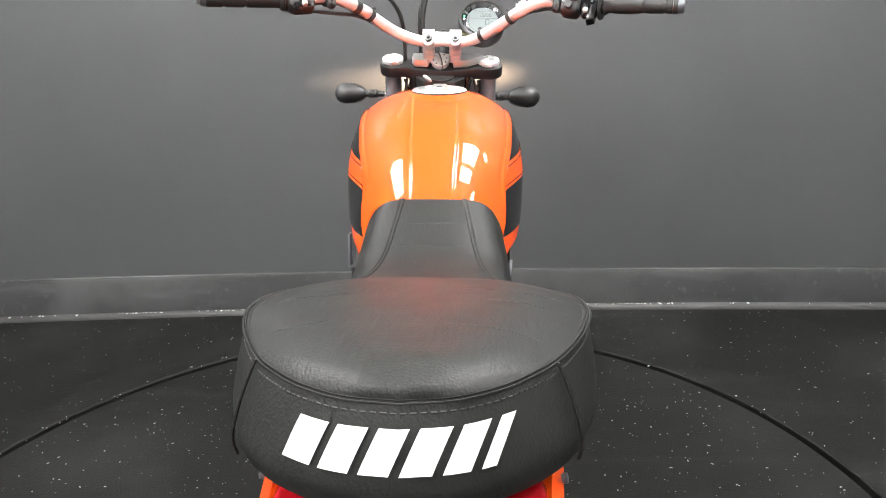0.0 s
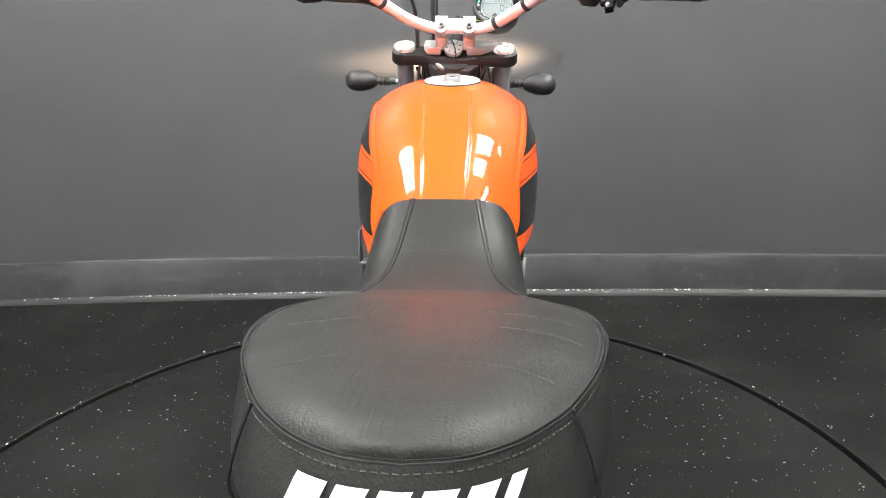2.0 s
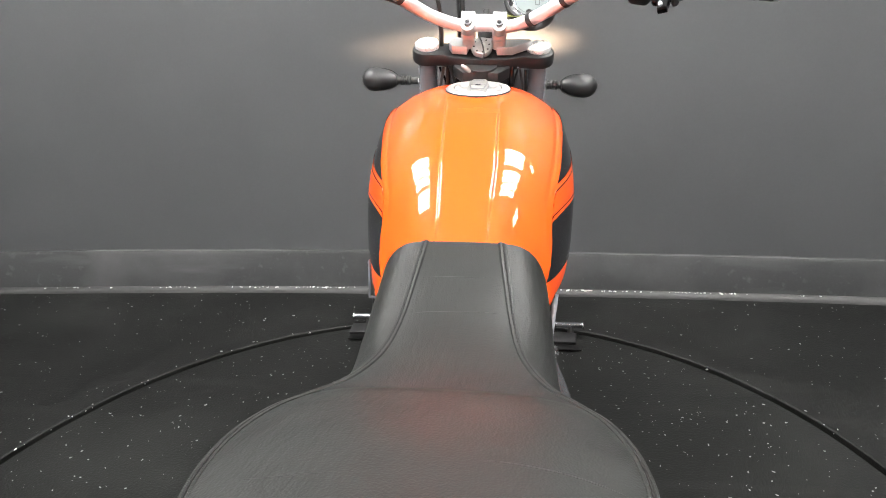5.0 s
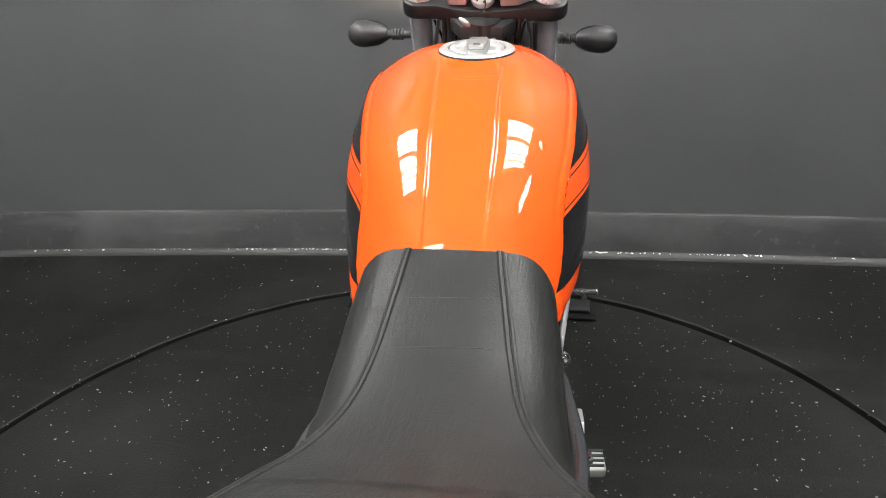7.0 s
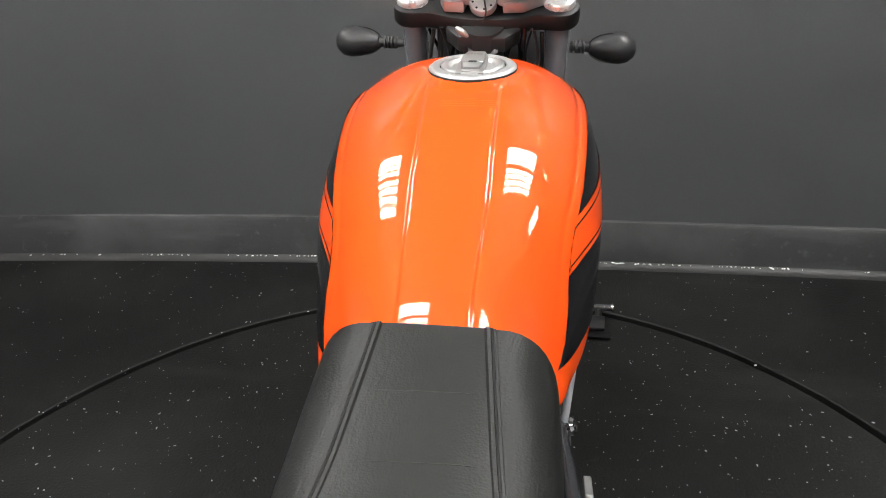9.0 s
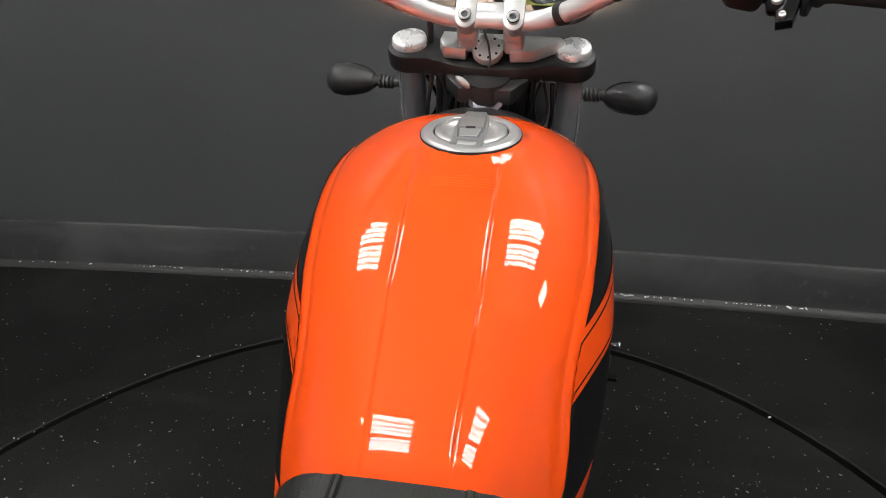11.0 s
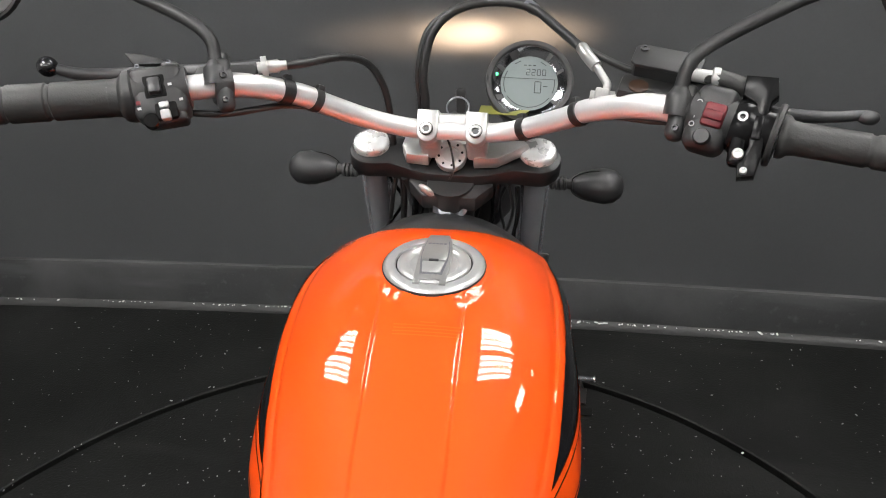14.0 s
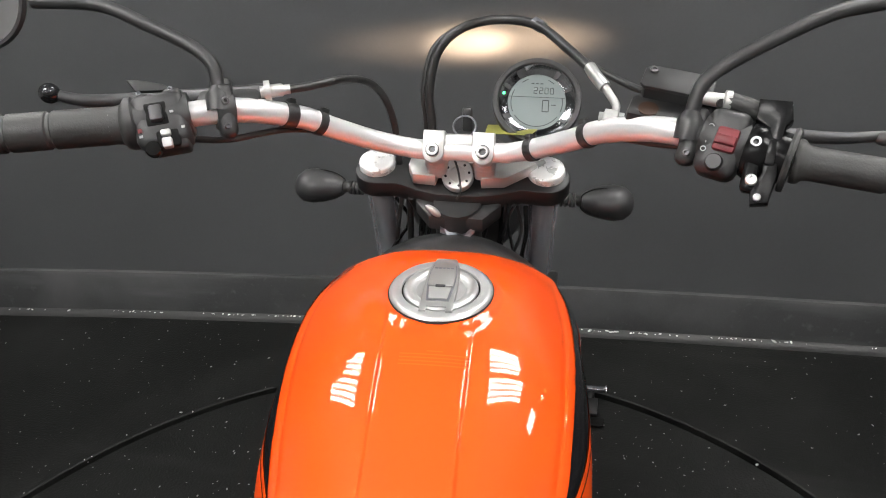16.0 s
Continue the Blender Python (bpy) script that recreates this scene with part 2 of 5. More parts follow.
def tube(bm, pts, r, seg=12, caps=True):
    """Sweeps a circle along pts; r is a number or a function of 0..1."""
    pts = [Vector(p) for p in pts]
    rings, up = [], None
    for i, p in enumerate(pts):
        d = (pts[min(i + 1, len(pts) - 1)] - pts[max(i - 1, 0)]).normalized()
        if up is None:
            up = d.orthogonal().normalized()
        up = (up - d * up.dot(d)).normalized()
        side = d.cross(up)
        rad = r(i / (len(pts) - 1)) if callable(r) else r
        rings.append([bm.verts.new(p + rad * (math.cos(a) * up + math.sin(a) * side)) for a in [2 * math.pi * k / seg for k in range(seg)]])
    for a, b in zip(rings, rings[1:]):
        for k in range(seg):
            bm.faces.new((a[k], a[(k + 1) % seg], b[(k + 1) % seg], b[k]))
    if caps:
        bm.faces.new(rings[0][::-1])
        bm.faces.new(rings[-1])
    return bm


def lathe(bm, profile, seg=32, m=Matrix()):
    """Turns (radius, height) pairs round z; m places the result."""
    rings = []
    for r, z in profile:
        if r < 1e-6:
            rings.append([bm.verts.new(m @ Vector((0, 0, z)))])
        else:
            rings.append([bm.verts.new(m @ Vector((r * math.cos(2 * math.pi * k / seg), r * math.sin(2 * math.pi * k / seg), z))) for k in range(seg)])
    for a, b in zip(rings, rings[1:]):
        for k in range(seg):
            k2 = (k + 1) % seg
            if len(a) == 1 and len(b) == 1:
                continue
            if len(a) == 1:
                bm.faces.new((a[0], b[k], b[k2]))
            elif len(b) == 1:
                bm.faces.new((a[k], a[k2], b[0]))
            else:
                bm.faces.new((a[k], a[k2], b[k2], b[k]))
    return bm


def block(bm, size, m=Matrix(), bevel=0.002, seg=2):
    """A box with rounded edges, of a size in its own axes, placed by m."""
    b2 = bmesh.new()
    for v in bmesh.ops.create_cube(b2, size=1.0)["verts"]:
        v.co = Vector((v.co.x * size[0], v.co.y * size[1], v.co.z * size[2]))
    if bevel:
        b2.normal_update()
        bmesh.ops.bevel(b2, geom=b2.edges[:], offset=min(bevel, 0.46 * min(size)), segments=seg, affect="EDGES", profile=0.5)
    return join_into(bm, b2, m)


def join_into(bm, b2, m):
    """Copies the mesh b2 into bm, placed by m, and frees b2."""
    vs = {v: bm.verts.new(m @ v.co) for v in b2.verts}
    flip = m.determinant() < 0
    for f in b2.faces:
        loop = [vs[v] for v in f.verts]
        bm.faces.new(loop[::-1] if flip else loop)
    b2.free()
    return bm


def prism(bm, outline, z0, z1, m=Matrix(), bevel=0.0):
    """A plate with a plan outline from height z0 to z1."""
    b2 = bmesh.new()
    low = [b2.verts.new((x, y, z0)) for x, y in outline]
    high = [b2.verts.new((x, y, z1)) for x, y in outline]
    fs = [b2.faces.new(low[::-1]), b2.faces.new(high)]
    n = len(outline)
    for k in range(n):
        fs.append(b2.faces.new((low[k], low[(k + 1) % n], high[(k + 1) % n], high[k])))
    bmesh.ops.recalc_face_normals(b2, faces=fs)
    b2.normal_update()
    if bevel:
        es = list(fs[0].edges) + list(fs[1].edges)
        bmesh.ops.bevel(b2, geom=es, offset=bevel, segments=2, affect="EDGES", profile=0.5)
    return join_into(bm, b2, m)


def grid(bm, rows, closed=False):
    """Joins rows of points of one length into a sheet."""
    vs = [[bm.verts.new(p) for p in r] for r in rows]
    for a, b in zip(vs, vs[1:]):
        n = len(a)
        for k in range(n if closed else n - 1):
            q = []
            for v in (a[k], a[(k + 1) % n], b[(k + 1) % n], b[k]):
                if v not in q:
                    q.append(v)
            if len(q) > 2:
                bm.faces.new(q)
    return vs


def frame_of(p, z, x):
    """A pose at p with its z axis along z and its x axis near x."""
    z = Vector(z).normalized()
    x = Vector(x)
    x = (x - z * x.dot(z)).normalized()
    y = z.cross(x)
    return Matrix(((x.x, y.x, z.x, p[0]), (x.y, y.y, z.y, p[1]), (x.z, y.z, z.z, p[2]), (0, 0, 0, 1)))


# ---- room ----
def wall_y(x):
    return 3.345 + 0.0163 * x - 0.0177 * x * x


def build_room():
    # front wall, slightly bowed
    xs = [-3.6 + 0.3 * i for i in range(25)]
    bm2 = bmesh.new()
    loop = [(x, wall_y(x)) for x in xs] + [(x, wall_y(x) + 0.12) for x in xs[::-1]]
    prism(bm2, loop, 0.0, 2.9)
    tagged(part("wall_north", bm2, M_WALL, None, angle=20), "dark grey satin painted booth wall, gently bowed", "wall", kind="structure")
    # skirting with its scuffed bead
    def strip(profile):
        bm = bmesh.new()
        rows = []
        for x in [-3.6 + 0.1 * i for i in range(73)]:
            rise = max(-1.0, min(1.0, x / 1.8))
            rows.append([(x, wall_y(x) - d, z - (0.012 * rise if z > 0.1 else 0)) for d, z in profile])
        grid(bm, rows)
        return bm
    tagged(part("baseboard", strip([(-0.01, 0.0), (0.016, 0.0), (0.016, 0.150), (0.012, 0.159), (-0.01, 0.163)]), M_SKIRT), "grey painted skirting board with scuffs", "skirting", kind="structure")
    tagged(part("trim", strip([(0.010, 0.0), (0.034, 0.0), (0.033, 0.008), (0.027, 0.017), (0.018, 0.022), (0.010, 0.022)]), M_BEAD), "worn lighter bead along the skirting foot", "trim", kind="structure")
    # the other walls, out of view; the pale ones also bounce fill light
    for nm, a, b, mt, lb in (("wall_west", (-3.72, -3.6), (-3.6, 2.45), M_PALE, "pale grey painted side wall"), ("wall_east", (3.6, -3.6), (3.72, 2.45), M_PALE, "pale grey painted side wall"), ("wall_south", (-3.72, -3.72), (3.72, -3.6), M_PALE, "pale grey painted rear wall"),
                         ("wall_northwest", (-3.72, 2.45), (-3.6, 3.056), M_WALL, "dark grey painted booth return"), ("wall_northeast", (3.6, 2.45), (3.72, 3.174), M_WALL, "dark grey painted booth return")):
        bm = bmesh.new()
        block(bm, (b[0] - a[0], b[1] - a[1], 2.9), pose((a[0] + b[0]) / 2, (a[1] + b[1]) / 2, 1.45), 0)
        tagged(part(nm, bm, mt, smooth=False), lb, "wall", kind="structure")
    bm = bmesh.new()
    block(bm, (7.6, 7.6, 0.1), pose(0, -0.05, 2.95), 0)
    tagged(part("ceiling", bm, M_CEIL, smooth=False), "dark ceiling of the photo booth", "ceiling", kind="structure")


TT = (-0.175, 1.970, 1.136)   # turntable: centre and radius


def build_floor():
    cx, cy, R = TT
    n = 128
    ring = lambda r, z: [(cx + r * math.cos(2 * math.pi * k / n), cy + r * math.sin(2 * math.pi * k / n), z) for k in range(n)]
    bm = bmesh.new()
    def square(k):
        a = 2 * math.pi * k / n
        c, s = math.cos(a), math.sin(a)
        q = 6.2 / max(abs(c), abs(s))
        return (cx + q * c, cy - 1.5 + q * s, 0.0)
    grid(bm, [ring(R + 0.004, -0.022), ring(R + 0.004, -0.003), ring(R + 0.008, 0.0), ring(R + 0.4, 0.0), [square(k) for k in range(n)]], True)
    tagged(part("floor", bm, M_FLOOR, angle=30), "black rubber floor with white specks", "floor", kind="structure")
    table = thing("turntable", "round black turntable set flush in the floor", "turntable")
    bm = bmesh.new()
    grid(bm, [[(cx, cy, -0.006)] * n, ring(R - 0.3, -0.006), ring(R - 0.012, -0.006), ring(R - 0.009, -0.009), ring(R - 0.009, -0.03)], True)
    part("platform", bm, M_DISC, table, angle=30)
    # flat black strip; the gap's shade is put into its colour
    bm = bmesh.new()
    grid(bm, [ring(R - 0.02, -0.024), ring(R + 0.02, -0.024)], True)
    part("gap_shade", bm, M_GAP, table, "black strip standing for the shade in the gap")


def flakes(name, count, where, size, material, label, z):
    rng = random.Random(5 + count)
    bm = bmesh.new()
    for _ in range(count):
        x, y = where(rng)
        s = size * (0.35 + 1.3 * rng.random() ** 3)
        a0 = rng.random() * 6.28
        st = 1 + 1.5 * rng.random()
        pts = []
        for k in range(5):
            a = 2 * math.pi * k / 5
            r = s * (0.6 + 0.6 * rng.random())
            u, v = r * math.cos(a) * st, r * math.sin(a)
            pts.append((x + u * math.cos(a0) - v * math.sin(a0), y + u * math.sin(a0) + v * math.cos(a0)))
        zz = z(x, y)
        top = [bm.verts.new((p[0], p[1], zz + 0.0012)) for p in pts]
        low = [bm.verts.new((p[0], p[1], zz)) for p in pts]
        bm.faces.new(top)
        for k in range(5):
            bm.faces.new((low[k], low[(k + 1) % 5], top[(k + 1) % 5], top[k]))
    return tagged(part(name, bm, material, smooth=False), label, "grit", kind="stuff")


def build_grit():
    cx, cy, R = TT
    zf = lambda x, y: -0.0058 if math.hypot(x - cx, y - cy) < R - 0.012 else 0.0002
    def disc(r):
        while True:
            x, y = r.uniform(-1.3, 1.0), r.uniform(1.1, 3.1)
            d = math.hypot(x - cx, y - cy)
            if d < R - 0.03 and (x > 0 or r.random() < 0.6):
                return x, y
    def outer(r):
        while True:
            x = r.uniform(-2.2, 2.2)
            y = r.uniform(1.6, wall_y(x) - 0.05)
            if math.hypot(x - cx, y - cy) > R + 0.02:
                return x, y
    flakes("floor_grit", 2100, disc, 0.0013, M_DUST, "pale grit and flecks strewn over the turntable", zf)
    flakes("floor_grit", 1150, outer, 0.0013, M_DUST, "pale grit and flecks strewn over the floor", zf)
    def rim(r):
        a = r.choice((2.2, 2.5, 2.75, 0.55, 0.9, 3.0)) + r.gauss(0, 0.12)
        q = R + r.uniform(-0.012, 0.022)
        return cx + q * math.cos(a), cy + q * math.sin(a)
    flakes("paint_chips", 36, rim, 0.0026, M_CHIP, "white chips lying along the turntable gap", lambda x, y: 0.0003)
    # paint chips lying along the bead of the skirting
    def edge(r):
        c = r.choice((-1.75, -0.95, -0.78, -0.7, -0.62, 0.3, 0.42, 0.66, 0.72, 0.74, 0.9, 1.15, -1.3))
        x = r.gauss(c * 0.954 - 0.125, 0.06) if r.random() < 0.75 else r.uniform(-2, 2)
        return x, wall_y(x) - 0.024 - 0.006 * r.random()
    flakes("paint_chips", 130, edge, 0.0032, M_CHIP, "white paint chips lying along the skirting bead", lambda x, y: 0.0215)


build_room()
build_floor()

# ceiling fittings: two rows with bare tubes
FIT = [(-1.46, 2.398, -11), (1.037, 2.622, 16), (-1.40, 2.702, -11), (0.943, 2.938, 16)]


def light_fitting(length):
    lamp = thing("ceiling_light", "grey ceiling light fitting with four glowing strips; the rear ones are added fill", "ceiling light", "ceiling lights")
    bm = bmesh.new()
    block(bm, (length + 0.06, 0.268, 0.05), pose(0, 0, 0.045), 0.006)
    part("housing", bm, M_FIT, lamp)
    for k in range(4):
        bm = bmesh.new()
        block(bm, (length, 0.044, 0.026), pose(0, -0.108 + 0.072 * k, 0.008), 0.008)
        part("tube", bm, M_TUBE, lamp)
    return lamp


def build_lights():
    short = light_fitting(0.94)
    for i, (x, y, turn) in enumerate(FIT):
        if i == 0:
            short.matrix_basis = pose(x, y, 2.80, 0, 0, turn)
        else:
            copy_thing(short, pose(x, y, 2.80, 0, 0, turn))
    spot = light_fitting(0.34)
    spot.matrix_basis = pose(2.3, 2.66, 2.80)
    far = light_fitting(1.0)
    far.matrix_basis = pose(-0.68, 1.05, 2.80)
    # the four fittings at negative y are added fill; none is known there
    for x, y in ((1.60, 1.24), (-0.68, 0.72), (1.60, 0.91), (-0.8, -1.1), (0.6, -1.1), (-2.1, -1.1), (-2.1, -0.2)):
        copy_thing(far, pose(x, y, 2.80))


build_lights()

# ---- motorcycle ----
bike = thing("motorcycle", "orange and black roadster motorcycle with black seat, parked on the turntable", "motorcycle")

# tank body: stations along y
TY = [1.64, 1.69, 1.707, 1.74, 1.80, 1.87, 1.95, 2.03, 2.09, 2.13, 2.15]
t_top = smooth_table(TY, [0.752, 0.8010, 0.8155, 0.8370, 0.8695, 0.9017, 0.9263, 0.9403, 0.937, 0.921, 0.904])
t_edge = smooth_table(TY, [0.072, 0.0870, 0.0955, 0.1068, 0.1105, 0.1233, 0.1304, 0.1295, 0.120, 0.106, 0.088])      # half width at the shoulder
t_edz = smooth_table(TY, [0.764, 0.750, 0.740, 0.7596, 0.8161, 0.8544, 0.889, 0.9017, 0.900, 0.896, 0.885])          # height of the shoulder
t_wid = smooth_table(TY, [0.080, 0.0900, 0.1030, 0.115, 0.1317, 0.143, 0.1465, 0.143, 0.138, 0.114, 0.094])
t_mid = smooth_table(TY, [0.756, 0.742, 0.7245, 0.728, 0.7406, 0.800, 0.832, 0.838, 0.855, 0.865, 0.868])
t_low = smooth_table(TY, [0.004, 0.005, 0.006, 0.008, 0.030, 0.070, 0.090, 0.090, 0.085, 0.08, 0.075])


def clamp01(x):
    return min(1.0, max(0.0, x))


def tank_shift(y):
    return -0.006 * clamp01((y - 1.80) / 0.25)


def panel_edge(y):
    return 0.0310 + 0.0055 * clamp01((y - 1.72) / 0.10) + 0.0035 * clamp01((y - 1.85) / 0.15)


def crease(a, y):
    """Raised centre panel with a hollow beside it, a shoulder line and a dish round the cap."""
    fade = clamp01((y - 1.66) / 0.08) * clamp01((2.04 - y) / 0.14)
    e = panel_edge(y)
    s = 1 / (1 + math.exp(-max(-30, min(30, (a - e) / 0.0008))))
    back = 0.0015 * max(0.0, 1 - max(0.0, a - e) / 0.0605) ** 1.5 + 0.0012 * max(0.0, 1 - max(0.0, a - e) / 0.013) ** 2
    r = t_edge(y) * 0.93
    f2 = clamp01((y - 1.72) / 0.08) * clamp01((2.10 - y) / 0.08)
    return -s * back * fade - 0.0012 * f2 * math.exp(-((a - r) / 0.0026) ** 2)


def tank_point(y, v, side=1, out=0.0):
    """v: 0 at the ridge, 1 at the shoulder, 2 at the widest line, 3 at the lower edge."""
    zt, xe, ze, w, zm = t_top(y), t_edge(y), t_edz(y), t_wid(y), t_mid(y)
    if v <= 1:
        x, z = xe * v, zt - (zt - ze) * v ** 2.82 + crease(xe * v, y) + out
        d = math.hypot(side * x + tank_shift(y) - 0.001, y - 2.017)
        k = clamp01((0.0575 - d) / 0.006)
        z += k * k * (3 - 2 * k) * (0.9378 + (y - 2.017) * 0.05 + out - z)
    elif v <= 2:
        u, k = v - 1, zm + 0.45 * (ze - zm)
        x = (1 - u) ** 2 * xe + (1 - (1 - u) ** 2) * w + out * min(1, 0.4 + u)
        z = (1 - u) ** 2 * ze + 2 * u * (1 - u) * k + u * u * zm + out * (1 - u)
    else:
        u = v - 2
        x, z = w * (1 - 0.12 * u * u) + out, zm - t_low(y) * u
    return Vector((side * x + tank_shift(y), y, z))


def flank(y, z):
    """The v at which the flank has the height z."""
    lo, hi = 1.0, 3.0
    for _ in range(24):
        mid = (lo + hi) / 2
        if tank_point(y, mid).z > z:
            lo = mid
        else:
            hi = mid
    return lo


def build_tank():
    bm = bmesh.new()
    def vs(y):
        xe = t_edge(y)
        e = panel_edge(y)
        extra = [(e + o) / xe for o in (-0.004, -0.0026, -0.0016, -0.0009, -0.0003, 0.0003, 0.0009, 0.0016, 0.0026, 0.004)]
        extra += [0.93 + o / xe for o in (-0.004, -0.0025, -0.0012, 0.0, 0.0012, 0.0025, 0.004)]
        return sorted([i / 48 for i in range(49)] + extra) + [1 + i / 14 for i in range(1, 15)] + [2 + i / 6 for i in range(1, 7)]
    ys = [1.64 + 0.51 * i / 68 for i in range(69)]
    rows = []
    for y in ys:
        rows.append([tank_point(y, v, -1) for v in vs(y)[::-1]] + [tank_point(y, v, 1) for v in vs(y)[1:]])
    g = grid(bm, rows)
    bm.faces.new(g[0])
    bm.faces.new(g[-1][::-1])
    tank = part("fuel_tank", bm, M_ORANGE, bike, "glossy orange lacquered fuel tank", angle=50)

    # printed bands on the flanks, bounded by rising lines
    line1 = lambda y: 0.834 + 0.13 * (y - 1.791)
    line2 = lambda y: 0.8025 + 0.11 * (y - 1.760)
    line3 = lambda y: 0.7480 + 0.02 * (y - 1.720)
    top = lambda y: t_edz(y)

    def band(name, upper, lower, y0, y1, material, side, out, label="", n=60):
        """A sheet on the flank between two height lines from y0 to y1."""
        bm = bmesh.new()
        rows = []
        for i in range(n + 1):
            y = y0 + (y1 - y0) * i / n
            va, vb = flank(y, min(upper(y), top(y))), flank(y, min(lower(y), top(y)))
            rows.append([tank_point(y, va + (vb - va) * k / 16, side, out) for k in range(17)])
        grid(bm, rows)
        bmesh.ops.remove_doubles(bm, verts=bm.verts[:], dist=1e-5)
        return part(name, bm, material, tank, label, angle=60)

    for side in (-1, 1):
        band("side_print", top, line3, 1.712, 2.105, M_BLACKG, side, 0.0010, "gloss black printed tank flank")
        band("stripe", line1, line2, 1.760, 2.08, M_ORANGE, side, 0.0017, "orange slanted stripe")
        band("pinstripe", lambda y: line1(y) - 0.0042, lambda y: line1(y) - 0.0055, 1.790, 2.07, M_BLACKG, side, 0.0022)
        band("pinstripe", lambda y: line2(y) + 0.0046, lambda y: line2(y) + 0.0033, 1.764, 2.07, M_BLACKG, side, 0.0022)
    # faint printed caution lines behind the cap
    for k in range(5):
        bm = bmesh.new()
        wd = 0.007 if k == 0 else 0.030
        y = 1.941 - 0.0036 * k
        grid(bm, [[tank_point(y + dy, abs(x + 0.006) / t_edge(y), -1 if x < -0.006 else 1, 0.0004) + V(0.009, 0, 0) for x in (-wd - 0.006, -wd / 2 - 0.006, -0.006, wd / 2 - 0.006, wd - 0.006)] for dy in (0, 0.0014)])
        part("caution_line", bm, M_CAUTION, tank, "faint printed caution text as plain bars")
    # filler cap
    m = pose(0.001, 2.017, 0.9385, 3.5) @ Matrix.Scale(0.95, 4)
    bm = bmesh.new()
    lathe(bm, [(0.0515, -0.004), (0.0515, 0.002), (0.0495, 0.0040), (0.047, 0.0048), (0.0395, 0.0048), (0.0390, 0.0042), (0.0388, 0.0008), (0.0372, 0.0008), (0.0370, 0.0042), (0.0360, 0.0052), (0.031, 0.0066), (0.027, 0.0050), (0.0245, 0.0022), (0.0, 0.0022)], 64, m)
    cap = part("filler_cap", bm, M_SATIN, bike, "satin silver fuel filler cap")
    bm = bmesh.new()
    prism(bm, [(-0.0160, -0.041), (-0.0095, -0.041), (-0.0095, -0.034), (0.0095, -0.034), (0.0095, -0.041), (0.0160, -0.041), (0.0165, -0.020), (0.0168, 0.004), (0.0160, 0.026), (0.0140, 0.038), (0.0105, 0.050), (-0.0105, 0.050), (-0.0140, 0.038), (-0.0160, 0.026), (-0.0168, 0.004), (-0.0165, -0.020)], 0.002, 0.0070, m, 0.0014)
    flap = part("latch_flap", bm, M_FIT, cap, "satin silver forked latch flap")
    # flat plate; the shade of the flap's recess is put into its grey
    bm = bmesh.new()
    prism(bm, [(-0.0110, -0.026), (0.0110, -0.026), (0.0138, 0.0), (0.0138, 0.022), (0.0118, 0.036), (-0.0118, 0.036), (-0.0138, 0.022), (-0.0138, 0.0)], 0.0068, 0.0073, m)
    part("recess", bm, M_STEEL, flap, "darker grey plate for the shaded recess", smooth=False)
    bm = bmesh.new()
    prism(bm, [(-0.0122, -0.003), (0.0122, -0.003), (0.0130, 0.004), (0.0128, 0.022), (0.0108, 0.0345), (-0.0108, 0.0345), (-0.0128, 0.022), (-0.0130, 0.004)], 0.0068, 0.0094, m, 0.0011)
    part("lock_cover", bm, M_FIT, flap)
    bm = bmesh.new()
    prism(bm, [(-0.0090, -0.0235), (0.0090, -0.0235), (0.0112, -0.0040), (-0.0112, -0.0040)], 0.0068, 0.0086, m, 0.0009)
    part("lock_lip", bm, M_SATIN, flap)
    bm = bmesh.new()
    block(bm, (0.0100, 0.0034, 0.0022), m @ pose(0, -0.0030, 0.0089), 0.0009)
    part("key_slot", bm, M_PLASTIC, flap, "dark key slot")
    for k in range(5):
        bm = bmesh.new()
        block(bm, (0.0030, 0.0020, 0.0004), m @ pose(-0.0080 + 0.0040 * k, 0.0275, 0.0095), 0)
        part("flap_print", bm, M_STEEL, flap, "small embossed marks as plain bars", smooth=False)
    bm = bmesh.new()
    lathe(bm, [(0.0388, 0.0012), (0.0388, 0.0022), (0.0372, 0.0022), (0.0372, 0.0012)], 48, m)
    part("groove", bm, M_GAP, cap, "dark groove round the lid")
    bm = bmesh.new()
    lathe(bm, [(0.0515, -0.004), (0.0526, 0.0010), (0.0522, 0.0018), (0.0512, 0.0012)], 48, m)
    part("gasket", bm, M_RUBBER, cap, "black rubber gasket")
    # black cover in front of the tank
    bm = bmesh.new()
    rows = []
    for i in range(17):
        x = -0.105 + 0.21 * i / 16
        q = 1 - abs(x / 0.105) ** 2.2
        rows.append([(x * 1.04 - 0.006, y + dy * q, z + 0.046 * q) for y, dy, z in ((2.118, 0.012, 0.872), (2.134, 0.010, 0.878), (2.154, 0.018, 0.876), (2.164, 0.022, 0.868), (2.168, 0.022, 0.800))])
    grid(bm, rows)
    part("tank_front_cover", bm, M_PLASTIC, bike, "matt black plastic cover before the tank")


PLACE[0] = CHASSIS
build_tank()

